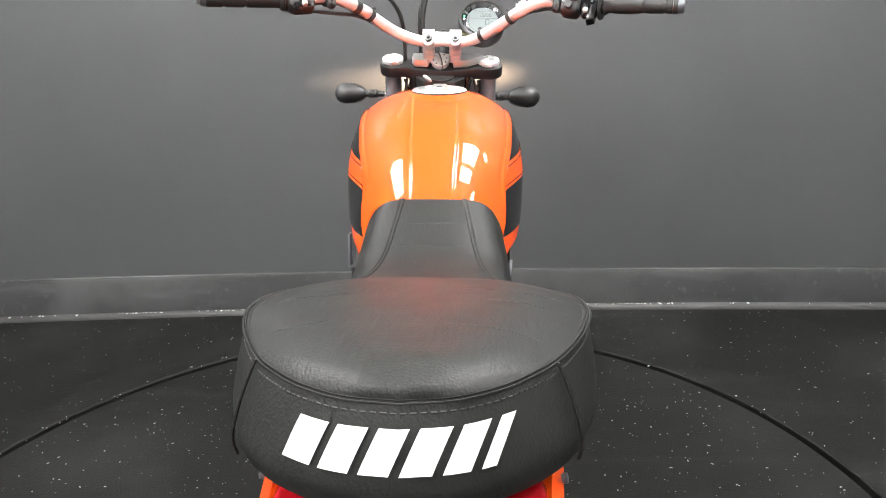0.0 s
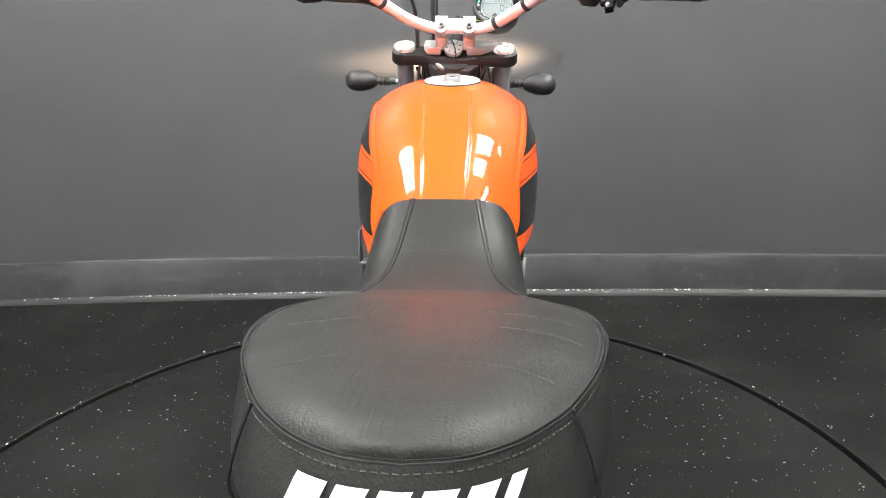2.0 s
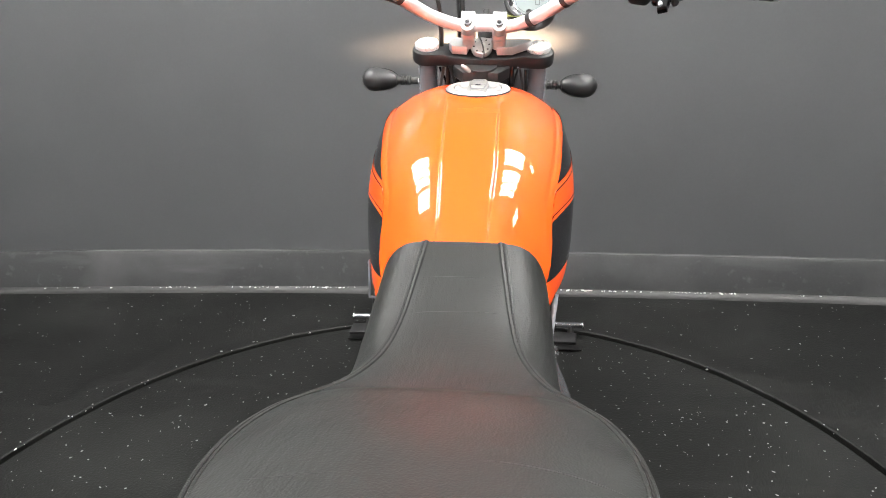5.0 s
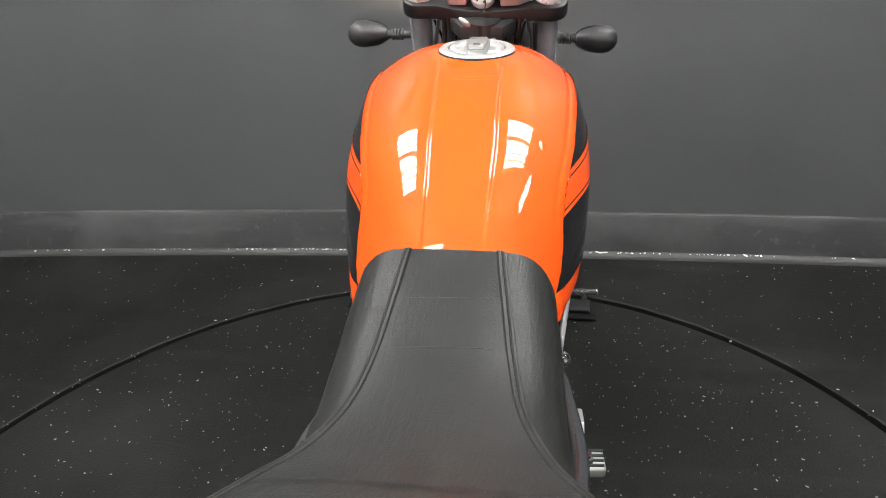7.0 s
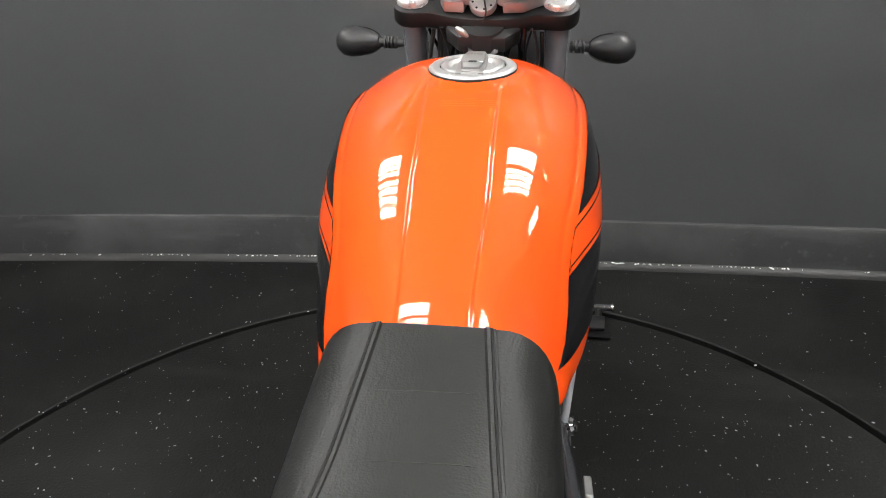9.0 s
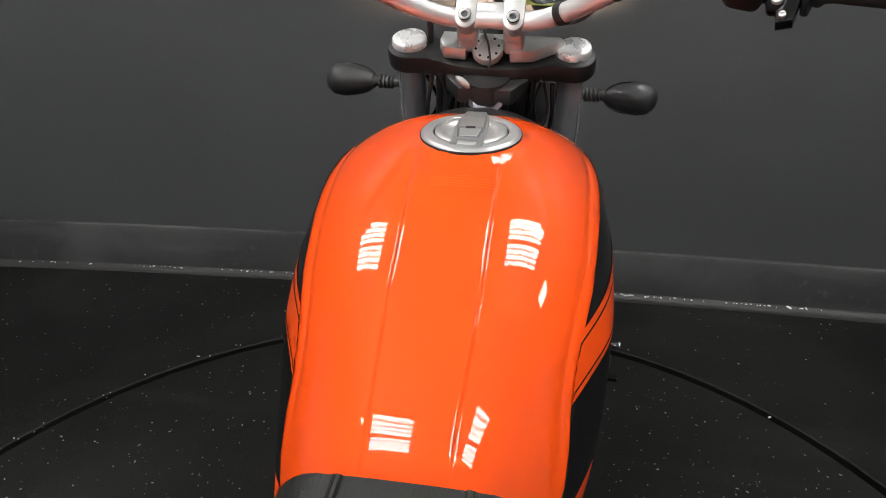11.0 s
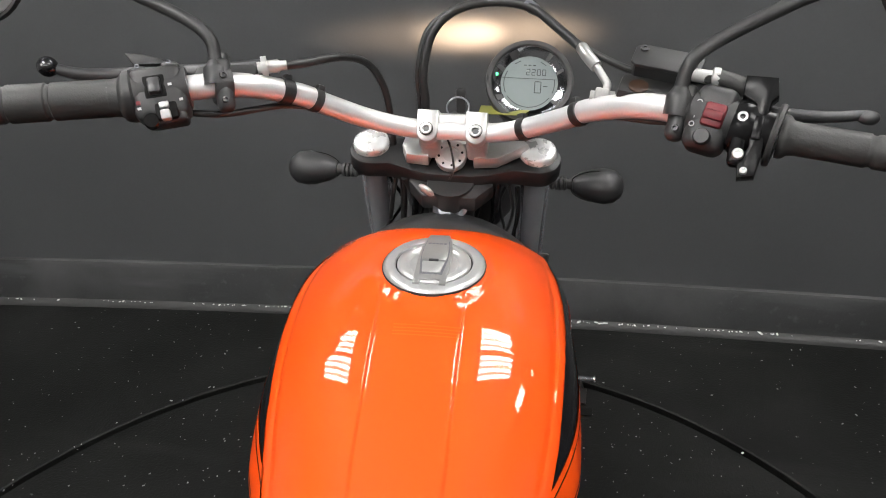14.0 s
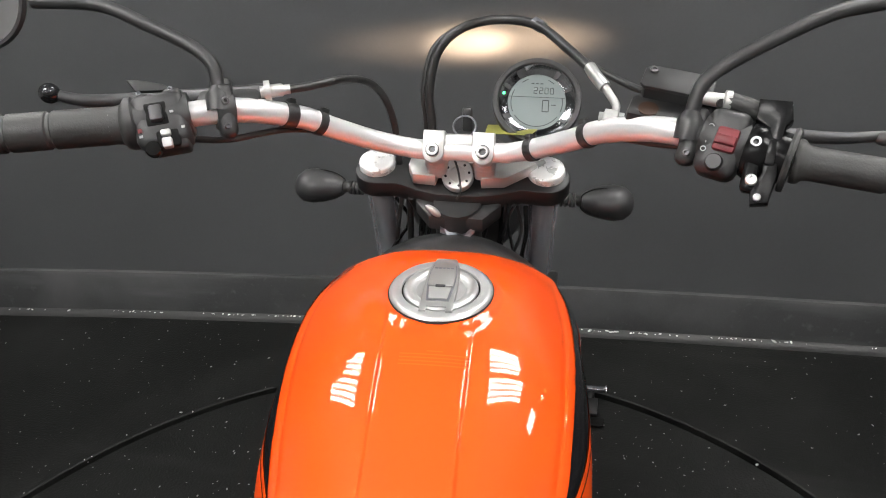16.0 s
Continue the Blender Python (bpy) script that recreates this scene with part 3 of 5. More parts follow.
# seat: half outline from the front nose to the rear tip: x, y, z, drop, flare
SEAT = [(0.0445, 1.680, 0.816, 0.085, 0.056), (0.0505, 1.625, 0.796, 0.078, 0.053), (0.0575, 1.56, 0.776, 0.066, 0.047), (0.0665, 1.50, 0.771, 0.058, 0.042), (0.085, 1.45, 0.773, 0.054, 0.030),
        (0.108, 1.41, 0.781, 0.054, 0.018), (0.125, 1.36, 0.798, 0.058, 0.012), (0.134, 1.30, 0.815, 0.062, 0.010), (0.133, 1.24, 0.827, 0.064, 0.010), (0.1195, 1.18, 0.838, 0.064, 0.015),
        (0.1045, 1.139, 0.8430, 0.062, 0.018), (0.0880, 1.103, 0.8485, 0.0605, 0.021), (0.073, 1.080, 0.852, 0.059, 0.022), (0.055, 1.0605, 0.854, 0.0575, 0.022), (0.030, 1.0455, 0.855, 0.0565, 0.022), (0.0, 1.0405, 0.855, 0.0565, 0.022)]


def seat_shift(y):
    return 0.004 + 0.0152 * (1.68 - y)


def crown(y, a):
    """How far the padding rises in the middle of a row of half width a."""
    return 0.014 * clamp01(a / 0.10) ** 0.6 * (1 if y < 1.4 else 0.55 - 0.45 * clamp01((y - 1.56) / 0.10))


def build_seat():
    half = [s for s in spline([Vector(s[:3]) for s in SEAT], 6)]
    t = [i / 6 for i in range(len(half))]
    drop = lambda i: lerp_table(t[i], range(len(SEAT)), [s[3] for s in SEAT])
    flare = lambda i: lerp_table(t[i], range(len(SEAT)), [s[4] for s in SEAT])
    # top panel with a soft crown
    bm = bmesh.new()
    rows = []
    for h in half:
        a = max(h.x, 0.0)
        rows.append([(a * u + seat_shift(h.y), h.y, h.z + crown(h.y, a) * (1 - abs(u) ** 3.6)) for u in [math.sin(k / 24 * math.pi) for k in range(-12, 13)]])
    grid(bm, rows)
    bmesh.ops.remove_doubles(bm, verts=bm.verts[:], dist=1e-5)
    seat = part("seat", bm, M_SEAT, bike, "long black grained leatherette seat with stitched seams", angle=70)
    # skirt all round
    full = [(h.copy(), i) for i, h in enumerate(half)] + [(Vector((-h.x, h.y, h.z)), i) for i, h in reversed(list(enumerate(half[:-1])))]
    rows = []
    n = len(full)
    for j, (p, i) in enumerate(full):
        off = V(seat_shift(p.y), 0, 0)
        d = full[min(j + 1, n - 1)][0] - full[max(j - 1, 0)][0]
        nrm = Vector((-d.y, d.x, 0)).normalized() * -1
        if nrm.x * p.x < 0 and abs(p.x) > 0.01:
            nrm = -nrm
        if abs(p.x) <= 0.01:
            nrm = Vector((0, -1, 0))
        f, hgt = flare(i), drop(i)
        soft = clamp01((p.y - 1.42) / 0.14)
        row = []
        for k in range(11):
            s = k / 10
            row.append(p + off + nrm * f * ((0.35 + 0.65 * soft) * math.sin(s * math.pi * 0.5) ** (1 - 0.25 * soft) + 0.65 * (1 - soft) * s) * (1 - 0.25 * max(0, s - 0.85) / 0.15) + V(0, 0, -hgt * ((0.75 - 0.62 * soft) * s + (0.25 + 0.62 * soft) * s * s)))
        rows.append(row)
    bm = bmesh.new()
    grid(bm, rows)
    part("skirt", bm, M_SEAT, seat, "grained leatherette side panel", angle=70)
    # seams: two leather ridges with a dark groove between
    for off, dz, rad, mt in ((-0.0024, 0.0000, 0.0013, M_SEAT), (0.0026, -0.0008, 0.0010, M_SEAT), (0.0006, 0.0002, 0.0007, M_THREAD)):
        bm = bmesh.new()
        path = []
        for j, (p, i) in enumerate(full):
            o = Vector((p.x / max(abs(p.x), 0.02), 0, 0)) if p.y > 1.108 else Vector((p.x * 6, -1, 0)).normalized()
            path.append(p + o * off + V(seat_shift(p.y), 0, dz))
        tube(bm, path, lambda u: rad * (0.6 + 1.5 * clamp01((abs(u - 0.5) - 0.16) / 0.15)), 6)
        part("seam", bm, mt, seat, "stitched seam")
    # row of stitches below the seam round the rear
    bm = bmesh.new()
    line = [r[1].lerp(r[2], 0.35) for r, (p, i) in zip(rows, full) if p.y < 1.30]
    for a, b in zip(line, line[1:]):
        ln = (b - a).length
        k = max(1, round(ln / 0.0052))
        for q in range(k):
            c, d = a.lerp(b, (q + 0.2) / k), a.lerp(b, (q + 0.8) / k)
            tube(bm, [c, d], 0.0007, 5)
    part("stitching", bm, M_STITCH, seat, "dark stitching along the rear seam")
    # double seams down the rear corners
    for sx in (-1, 1):
        for q in (-0.0030, 0.0030):
            j = min(range(n), key=lambda k: (full[k][0] - V(sx * 0.0880, 1.103, 0.8485)).length)
            bm = bmesh.new()
            tube(bm, [p + V(sx * 0.0006 + q * 0.7, -0.0006 - q * sx * 0.7, 0.0003) for p in rows[j]], 0.0012, 6)
            part("seam", bm, M_THREAD if q * sx > 0 else M_SEAT, seat)
    # white logo print on the rear panel as plain slanted blocks
    def rear(x, q):
        k = min(int(q * 10), 9)
        f = q * 10 - k
        pts = sorted(((r[k].lerp(r[k + 1], f)) for r, (p, i) in zip(rows, full) if p.y < 1.105), key=lambda v: v.x)
        xs = [v.x for v in pts]
        return Vector((x, float(np.interp(x, xs, [v.y for v in pts])) - 0.0016, float(np.interp(x, xs, [v.z for v in pts])) + 0.0006))
    for x0, wd in ((-0.0450, 0.0170), (-0.0232, 0.0165), (-0.0014, 0.0160), (0.0200, 0.0170), (0.0425, 0.0145), (0.0625, 0.0080)):
        bm = bmesh.new()
        grid(bm, [[rear(x0 + wd * k / 6 + 0.011 * (0.5 - i / 8), 0.27 + 0.40 * i / 8) for k in range(7)] for i in range(9)])
        part("logo_bar", bm, M_WHITE, seat, "white printed logo block")
    # pressed folds across the top
    ys = [h.y for h in half][::-1]
    def top_z(x, y):
        a = max(float(np.interp(y, ys, [h.x for h in half][::-1])), 0.01)
        z = float(np.interp(y, ys, [h.z for h in half][::-1]))
        return z + crown(y, a) * max(0, 1 - abs((x - seat_shift(y)) / a) ** 3.6)
    for x0, x1, y0, bow in ((-0.034, 0.046, 1.622, 0.002), (-0.046, 0.056, 1.566, 0.004), (0.038, 0.135, 1.262, -0.02), (0.060, 0.128, 1.215, -0.02), (0.030, 0.100, 1.140, -0.018), (-0.095, -0.03, 1.230, 0.01), (-0.084, -0.035, 1.142, 0.008)):
        bm = bmesh.new()
        pts = []
        for i in range(17):
            u = i / 16
            x = x0 + (x1 - x0) * u
            y = y0 + bow * u * u
            pts.append((x, y, top_z(x, y) - 0.0003 - 0.0006 * abs(2 * u - 1) ** 4))
        tube(bm, pts, 0.0007, 6)
        part("fold", bm, M_SEAT, seat)
    return seat


seat = build_seat()
PLACE[0] = Matrix()

# ---- front end, turned slightly to the left ----
FRONT = pose(-0.001, 2.2305, 0.985, 0, 2.0, 2.7) @ pose(0, 0, -0.985)
RAKE = Vector((0, 0.407, -0.914))


def L2W(*p):
    return FRONT @ Vector(p)


def bar_points(sx):
    return [V(0.004 + sx * 0.0, -0.053, 1.021), V(0.004 + sx * 0.045, -0.054, 1.021), V(sx * 0.085, -0.073, 1.034), V(sx * 0.12, -0.104, 1.054), V(sx * 0.15, -0.134, 1.073), V(sx * 0.20, -0.183, 1.089), V(sx * 0.287, -0.224, 1.081), V(sx * 0.35, -0.246, 1.079), V(sx * 0.412, -0.270, 1.077)]


def on_bar(sx, x):
    """Place and outward direction on the bar at a distance x from the middle, in world axes."""
    p = spline(bar_points(sx), 12)
    i = min(range(1, len(p) - 1), key=lambda k: abs(abs(p[k].x) - x))
    d = (p[i + 1] - p[i - 1]).normalized()
    q = p[i] + d * (x - abs(p[i].x))
    return FRONT @ q, (FRONT.to_3x3() @ d).normalized()


def control_frame(sx, x):
    """x towards the rider, y up, z along the bar outward."""
    p, d = on_bar(sx, x)
    f = Vector((0, -0.90, 0.43))
    f = (f - d * f.dot(d)).normalized()
    u = f.cross(d) * (-1 if sx < 0 else 1)
    u = u if u.z > 0 else -u
    return Matrix(((f.x, u.x, d.x, p.x), (f.y, u.y, d.y, p.y), (f.z, u.z, d.z, p.z), (0, 0, 0, 1)))


def build_front():
    # fork
    for sx in (-1, 1):
        top = V(sx * 0.1005 - 0.001, 0, 0.985)
        bm = bmesh.new()
        tube(bm, [FRONT @ (top - RAKE * 0.004), FRONT @ (top + RAKE * 0.34)], 0.0180, 24)
        leg = part("fork_tube", bm, M_FORK, bike, "dark chromed fork tube")
        bm = bmesh.new()
        tube(bm, [FRONT @ (top + RAKE * 0.32), FRONT @ (top + RAKE * 0.33), FRONT @ (top + RAKE * 0.70), FRONT @ (top + RAKE * 0.76)], lambda u: 0.027 if u < 0.9 else 0.022, 20)
        part("fork_slider", bm, M_PLASTIC, leg, "black fork slider")
        bm = bmesh.new()
        m = frame_of(FRONT @ (top - RAKE * 0.003), -RAKE, (1, 0, 0))
        lathe(bm, [(0.0220, -0.012), (0.0220, -0.002), (0.0211, 0.0008), (0.0195, 0.0020), (0.013, 0.0034), (0.006, 0.0039), (0.0, 0.0037)], 28, m)
        part("fork_cap", bm, M_CAPS, leg, "polished fork cap")
    # top yoke
    out = []
    for k in range(13):
        a = -math.pi / 2 + math.pi * k / 12
        out.append((0.101 + 0.0268 * math.cos(a), 0.0275 * math.sin(a)))
    out += [(0.07, 0.023), (0.03, 0.019), (-0.03, 0.019), (-0.07, 0.023)]
    for k in range(13):
        a = math.pi / 2 + math.pi * k / 12
        out.append((-0.101 + 0.0268 * math.cos(a), 0.0275 * math.sin(a)))
    out += [(-0.074, -0.0255), (-0.047, -0.035), (-0.025, -0.040), (0.025, -0.040), (0.047, -0.035), (0.074, -0.0255)]
    tilt = FRONT @ pose(0, 0, 0.974, 24)
    bm = bmesh.new()
    prism(bm, out, -0.018, 0.006, tilt, 0.004)
    yoke = part("top_yoke", bm, M_BLACKP, bike, "black top yoke of the fork")
    bm = bmesh.new()
    prism(bm, [(-0.050, -0.030), (0.050, -0.030), (0.050, -0.038), (0.031, -0.062), (-0.031, -0.062), (-0.050, -0.038)], -0.030, -0.008, tilt, 0.003)
    part("lock_shroud", bm, M_PLASTIC, yoke, "black shroud behind the yoke")
    bm = bmesh.new()
    block(bm, (0.0012, 0.026, 0.024), tilt @ pose(0.001, -0.0490, -0.0190), 0)
    part("shroud_joint", bm, M_GAP, yoke, smooth=False)
    bm = bmesh.new()
    m = tilt @ pose(-0.001, -0.0215, 0.0185, 27)
    lathe(bm, [(0.0184, -0.003), (0.0184, 0.0062), (0.0174, 0.0075), (0.0100, 0.0075), (0.0092, 0.0064), (0, 0.0064)], 32, m)
    nut = part("stem_nut", bm, M_SATIN, yoke, "silver steering stem nut with eight holes")
    for k in range(8):
        bm = bmesh.new()
        a = 2 * math.pi * k / 8 + 0.2
        lathe(bm, [(0.0016, 0), (0.0016, 0.0004), (0, 0.0004)], 8, m @ pose(0.0136 * math.cos(a), 0.0136 * math.sin(a), 0.0074))
        part("pin_hole", bm, M_GAP, nut)
    bm = bmesh.new()
    tube(bm, spline([m @ V(-0.007, 0.022, 0.0085), m @ V(0.0, 0.006, 0.009), m @ V(0.004, -0.01, 0.009), m @ V(0.0055, -0.021, 0.008), m @ V(0.001, -0.028, 0.0)], 5), 0.0013, 6)
    part("thin_wire", bm, M_CABLE, nut)
    # lower yoke
    bm = bmesh.new()
    prism(bm, out, -0.02, 0.015, FRONT @ Matrix.Translation(V(0, 0, 0.975) + RAKE * 0.19) @ pose(0, 0, 0, -24), 0.003)
    part("lower_yoke", bm, M_PLASTIC, bike)
    bm = bmesh.new()
    tube(bm, [FRONT @ V(0, -0.032, 0.955), FRONT @ (V(0, -0.032, 0.955) + RAKE * 0.2)], 0.028, 20)
    part("head_tube", bm, M_PLASTIC, bike)
    # riser base
    bm = bmesh.new()
    prism(bm, [(-0.060, -0.010), (-0.053, -0.027), (-0.0265, -0.029), (-0.0225, -0.004), (0.0225, -0.004), (0.0265, -0.029), (0.053, -0.026), (0.088, 0.002), (0.083, 0.008), (-0.058, 0.008)], 0.008, 0.024, tilt, 0.002)
    base = part("riser_base", bm, M_CAST, bike, "cast silver handlebar riser base")
    for sx in (-1, 1):
        bm = bmesh.new()
        m = tilt @ pose(0.0025 + sx * 0.0270, 0, 0)
        block(bm, (0.0235, 0.026, 0.040), m @ pose(0, -0.013, 0.036), 0.005, 3)
        block(bm, (0.0248, 0.022, 0.020), m @ pose(0, -0.021, 0.044), 0.006, 3)
        tongue = [(0.0118, 0.021), (-0.0118, 0.021), (-0.0118, -0.003)]
        tongue += [(0.0118 * math.cos(a), -0.003 + 0.0118 * math.sin(a)) for a in [math.pi + math.pi * j / 10 for j in range(1, 10)]]
        tongue += [(0.0118, -0.003)]
        prism(bm, tongue[::-1], -0.013, 0.013, m @ pose(0, -0.031, 0.064, 40), 0.0025)
        part("bar_clamp", bm, M_CAST, base)
        bm = bmesh.new()
        c = L2W(0.0025 + sx * 0.0270, -0.071, 1.0265)
        mb = frame_of(c, (0, -0.80, 0.6), (1, 0, 0))
        lathe(bm, [(0.0066, -0.006), (0.0066, 0.0006), (0.0058, 0.0014), (0.0040, 0.0014), (0.0036, -0.0014), (0, -0.0014)], 16, mb)
        bolt = part("clamp_bolt", bm, M_FIT, base, "socket head bolt")
        bm = bmesh.new()
        lathe(bm, [(0.0037, -0.0010), (0.0, -0.0010)], 6, mb)
        part("hex_socket", bm, M_LEVER, bolt, smooth=False)
        # no recess is cut; its shade is put into this ring's colour
        bm = bmesh.new()
        lathe(bm, [(0.0076, 0.0002), (0.0076, 0.0010), (0.0069, 0.0010)], 24, mb)
        part("recess_shade", bm, M_GAP, bolt, "dark ring for the shaded recess round the bolt")
    bm = bmesh.new()
    block(bm, (0.036, 0.015, 0.016), tilt @ pose(0.0025, -0.031, 0.064, 40) @ pose(0, 0.0115, 0.000), 0.0035, 3)
    part("clamp_bridge", bm, M_CAST, base, "cast silver bridge between the clamps")
    # handlebar
    pts = [FRONT @ p for p in spline(bar_points(-1), 8)[::-1][:-1] + spline(bar_points(1), 8)]
    bm = bmesh.new()
    tube(bm, pts, lambda u: 0.0108 if abs(u - 0.5) < 0.1 else (0.0115 if abs(u - 0.5) > 0.3 else 0.0108 + 0.0007 * (abs(u - 0.5) - 0.1) / 0.2), 20)
    bar = part("handlebar", bm, M_ALU, bike, "brushed silver tapered handlebar")
    for sx, xs in ((-1, (0.133, 0.156)), (1, (0.082, 0.135))):
        for k, x in enumerate(xs):
            m = control_frame(sx, x)
            bm = bmesh.new()
            w = 0.006 if (sx < 0 and k == 1) else 0.0042
            lathe(bm, [(0.0122, -w), (0.0128, -w), (0.0132, 0), (0.0128, w), (0.0122, w), (0.0100, w), (0.0100, -w), (0.0122, -w)], 20, m)
            block(bm, (0.008, 0.006, 0.008), m @ pose(0.004, 0.0126, 0), 0.0015)
            part("cable_tie", bm, M_CABLE, bar, "black cable tie")
    # grips
    for sx in (-1, 1):
        x0, x1 = (0.2765, 0.396) if sx < 0 else (0.2925, 0.405)
        a, _ = on_bar(sx, x0)
        b, _ = on_bar(sx, x1)
        m = frame_of(a, b - a, Vector((0, -0.62, 0.78)))
        ln = (b - a).length
        g = 0.97 if sx < 0 else 0.78
        m = m @ Matrix.Diagonal((g, g, 1, 1))
        bm = bmesh.new()
        lathe(bm, [(0.0120, -0.004), (0.0225, -0.004), (0.0235, -0.001), (0.0225, 0.002), (0.0185, 0.005), (0.0172, 0.012), (0.0172, 0.0135)], 28, m)
        lathe(bm, [(0.0172, ln - 0.0065), (0.0172, ln - 0.006), (0.0185, ln - 0.003), (0.0180, ln + 0.001), (0.0, ln + 0.001)], 28, m)
        rings, z, j = [], 0.0135, 0
        while z < ln - 0.006:
            groove = abs(z - 0.064) < 0.0018 or abs(z - 0.100) < 0.0018
            rings.append([m @ V(r * math.cos(2 * math.pi * k / 44), r * math.sin(2 * math.pi * k / 44), z) for k in range(44) for r in [0.0158 if groove else 0.0168 + 0.0008 * ((k + j) % 2)]])
            z += 0.0014
            j += 1
        grid(bm, rings, True)
        grip = part("grip", bm, M_RUBBER, bike, "ribbed black rubber grip")
        bm = bmesh.new()
        lathe(bm, [(0.0165, ln + 0.0005), (0.0165, ln + 0.008), (0.014, ln + 0.011), (0, ln + 0.011)], 20, m)
        part("bar_end", bm, M_STEEL, grip, "grey steel bar end")
    return bar


PLACE[0] = FORE
bar = build_front()


def dial_pose():
    c = L2W(0.0830, 0.0, 1.0655)
    nrm = FRONT.to_3x3() @ Vector((0, -math.cos(radians(34)), math.sin(radians(34))))
    return frame_of(c, nrm, FRONT.to_3x3() @ Vector((1, 0, 0)))


SEGS = {"0": "abcdef", "2": "abged"}


def digit(bm, ch, x, y, h, m, th=0.0009):
    w = h * 0.52
    q = {"a": (0, h / 2, w, th), "g": (0, 0, w, th), "d": (0, -h / 2, w, th), "f": (-w / 2, h / 4, th, h / 2), "b": (w / 2, h / 4, th, h / 2), "e": (-w / 2, -h / 4, th, h / 2), "c": (w / 2, -h / 4, th, h / 2)}
    for s in SEGS[ch]:
        a, b, sx, sy = q[s]
        block(bm, (sx, sy, 0.0003), m @ pose(x + a, y + b, 0), 0)


def build_dial():
    m = dial_pose()
    bm = bmesh.new()
    lathe(bm, [(0, -0.045), (0.030, -0.043), (0.044, -0.030), (0.047, -0.012), (0.0497, 0.0), (0.0497, 0.005), (0.0485, 0.0085), (0.0440, 0.0080), (0.0422, 0.006)], 48, m)
    d = part("instrument", bm, M_PLASTIC, bike, "round digital instrument with black housing")
    bm = bmesh.new()
    lathe(bm, [(0.0425, 0.0062), (0.0420, 0.0055), (0.0322, 0.0005)], 48, m)
    part("bezel_ring", bm, M_BEZEL, d, "chromed bevel ring")
    # dark patches give the chrome ring its reflections by colour
    for a0, a1 in ((52, 60), (112, 128), (-40, -33), (205, 216), (150, 158), (20, 26)):
        bm = bmesh.new()
        rows = []
        for k in range(7):
            a = radians(a0 + (a1 - a0) * k / 6)
            rows.append([m @ V(r * math.cos(a), r * math.sin(a), z + 0.0004) for r, z in ((0.0330, 0.0010), (0.0412, 0.0051))])
        grid(bm, rows)
        part("bezel_reflection", bm, M_LEVER, d, "dark reflection painted on the bezel")
    bm = bmesh.new()
    lathe(bm, [(0.0326, 0.0006), (0.0, 0.0006)], 40, m)
    part("lcd_screen", bm, M_LCD, d, "pale grey liquid crystal screen")
    mi = m @ pose(0, 0, 0.0010) @ Matrix.Scale(0.91, 4)
    bm = bmesh.new()
    block(bm, (0.069, 0.0006, 0.0003), mi @ pose(0, 0.006, 0), 0)
    part("screen_line", bm, M_INK, d, smooth=False)
    bm = bmesh.new()
    for k, ch in enumerate("2200"):
        digit(bm, ch, -0.002 + 0.0066 * k, 0.0145, 0.0075, mi)
    part("odometer_digits", bm, M_INK, d, "digits 2200", smooth=False)
    bm = bmesh.new()
    digit(bm, "0", 0.0110, -0.0050, 0.0145, mi, 0.0011)
    part("speed_digit", bm, M_INK, d, "digit 0", smooth=False)
    bm = bmesh.new()
    block(bm, (0.006, 0.0009, 0.0003), mi @ pose(0.0205, -0.0035, 0), 0)
    part("screen_text", bm, M_INK, d, smooth=False)
    for k in range(3):
        bm = bmesh.new()
        block(bm, (0.0035, 0.0012, 0.0003), mi @ pose(-0.006 + 0.0055 * k, 0.0235, 0), 0)
        part("screen_text", bm, M_INK, d, smooth=False)
    for a0, a1, r in ((152, 205, 0.0315), (215, 325, 0.0315), (-22, 12, 0.0315), (50, 66, 0.031), (112, 128, 0.031)):
        bm = bmesh.new()
        rows = []
        for k in range(13):
            a = radians(a0 + (a1 - a0) * k / 12)
            rows.append([mi @ V(q * math.cos(a), q * math.sin(a), 0) for q in (r - 0.0005, r + 0.0005)])
        grid(bm, rows)
        part("scale_arc", bm, M_INK, d)
    bm = bmesh.new()
    block(bm, (0.0028, 0.0034, 0.0008), m @ pose(-0.0370, 0.0080, 0.0040), 0.0003)
    part("telltale", bm, M_GREEN, d, "lit green neutral lamp")


build_dial()


def cable(name, pts, r, label, material=None, parent=None, n=8):
    bm = bmesh.new()
    tube(bm, spline(pts, n), r, 10)
    return part(name, bm, material or M_CABLE, parent or bike, label)


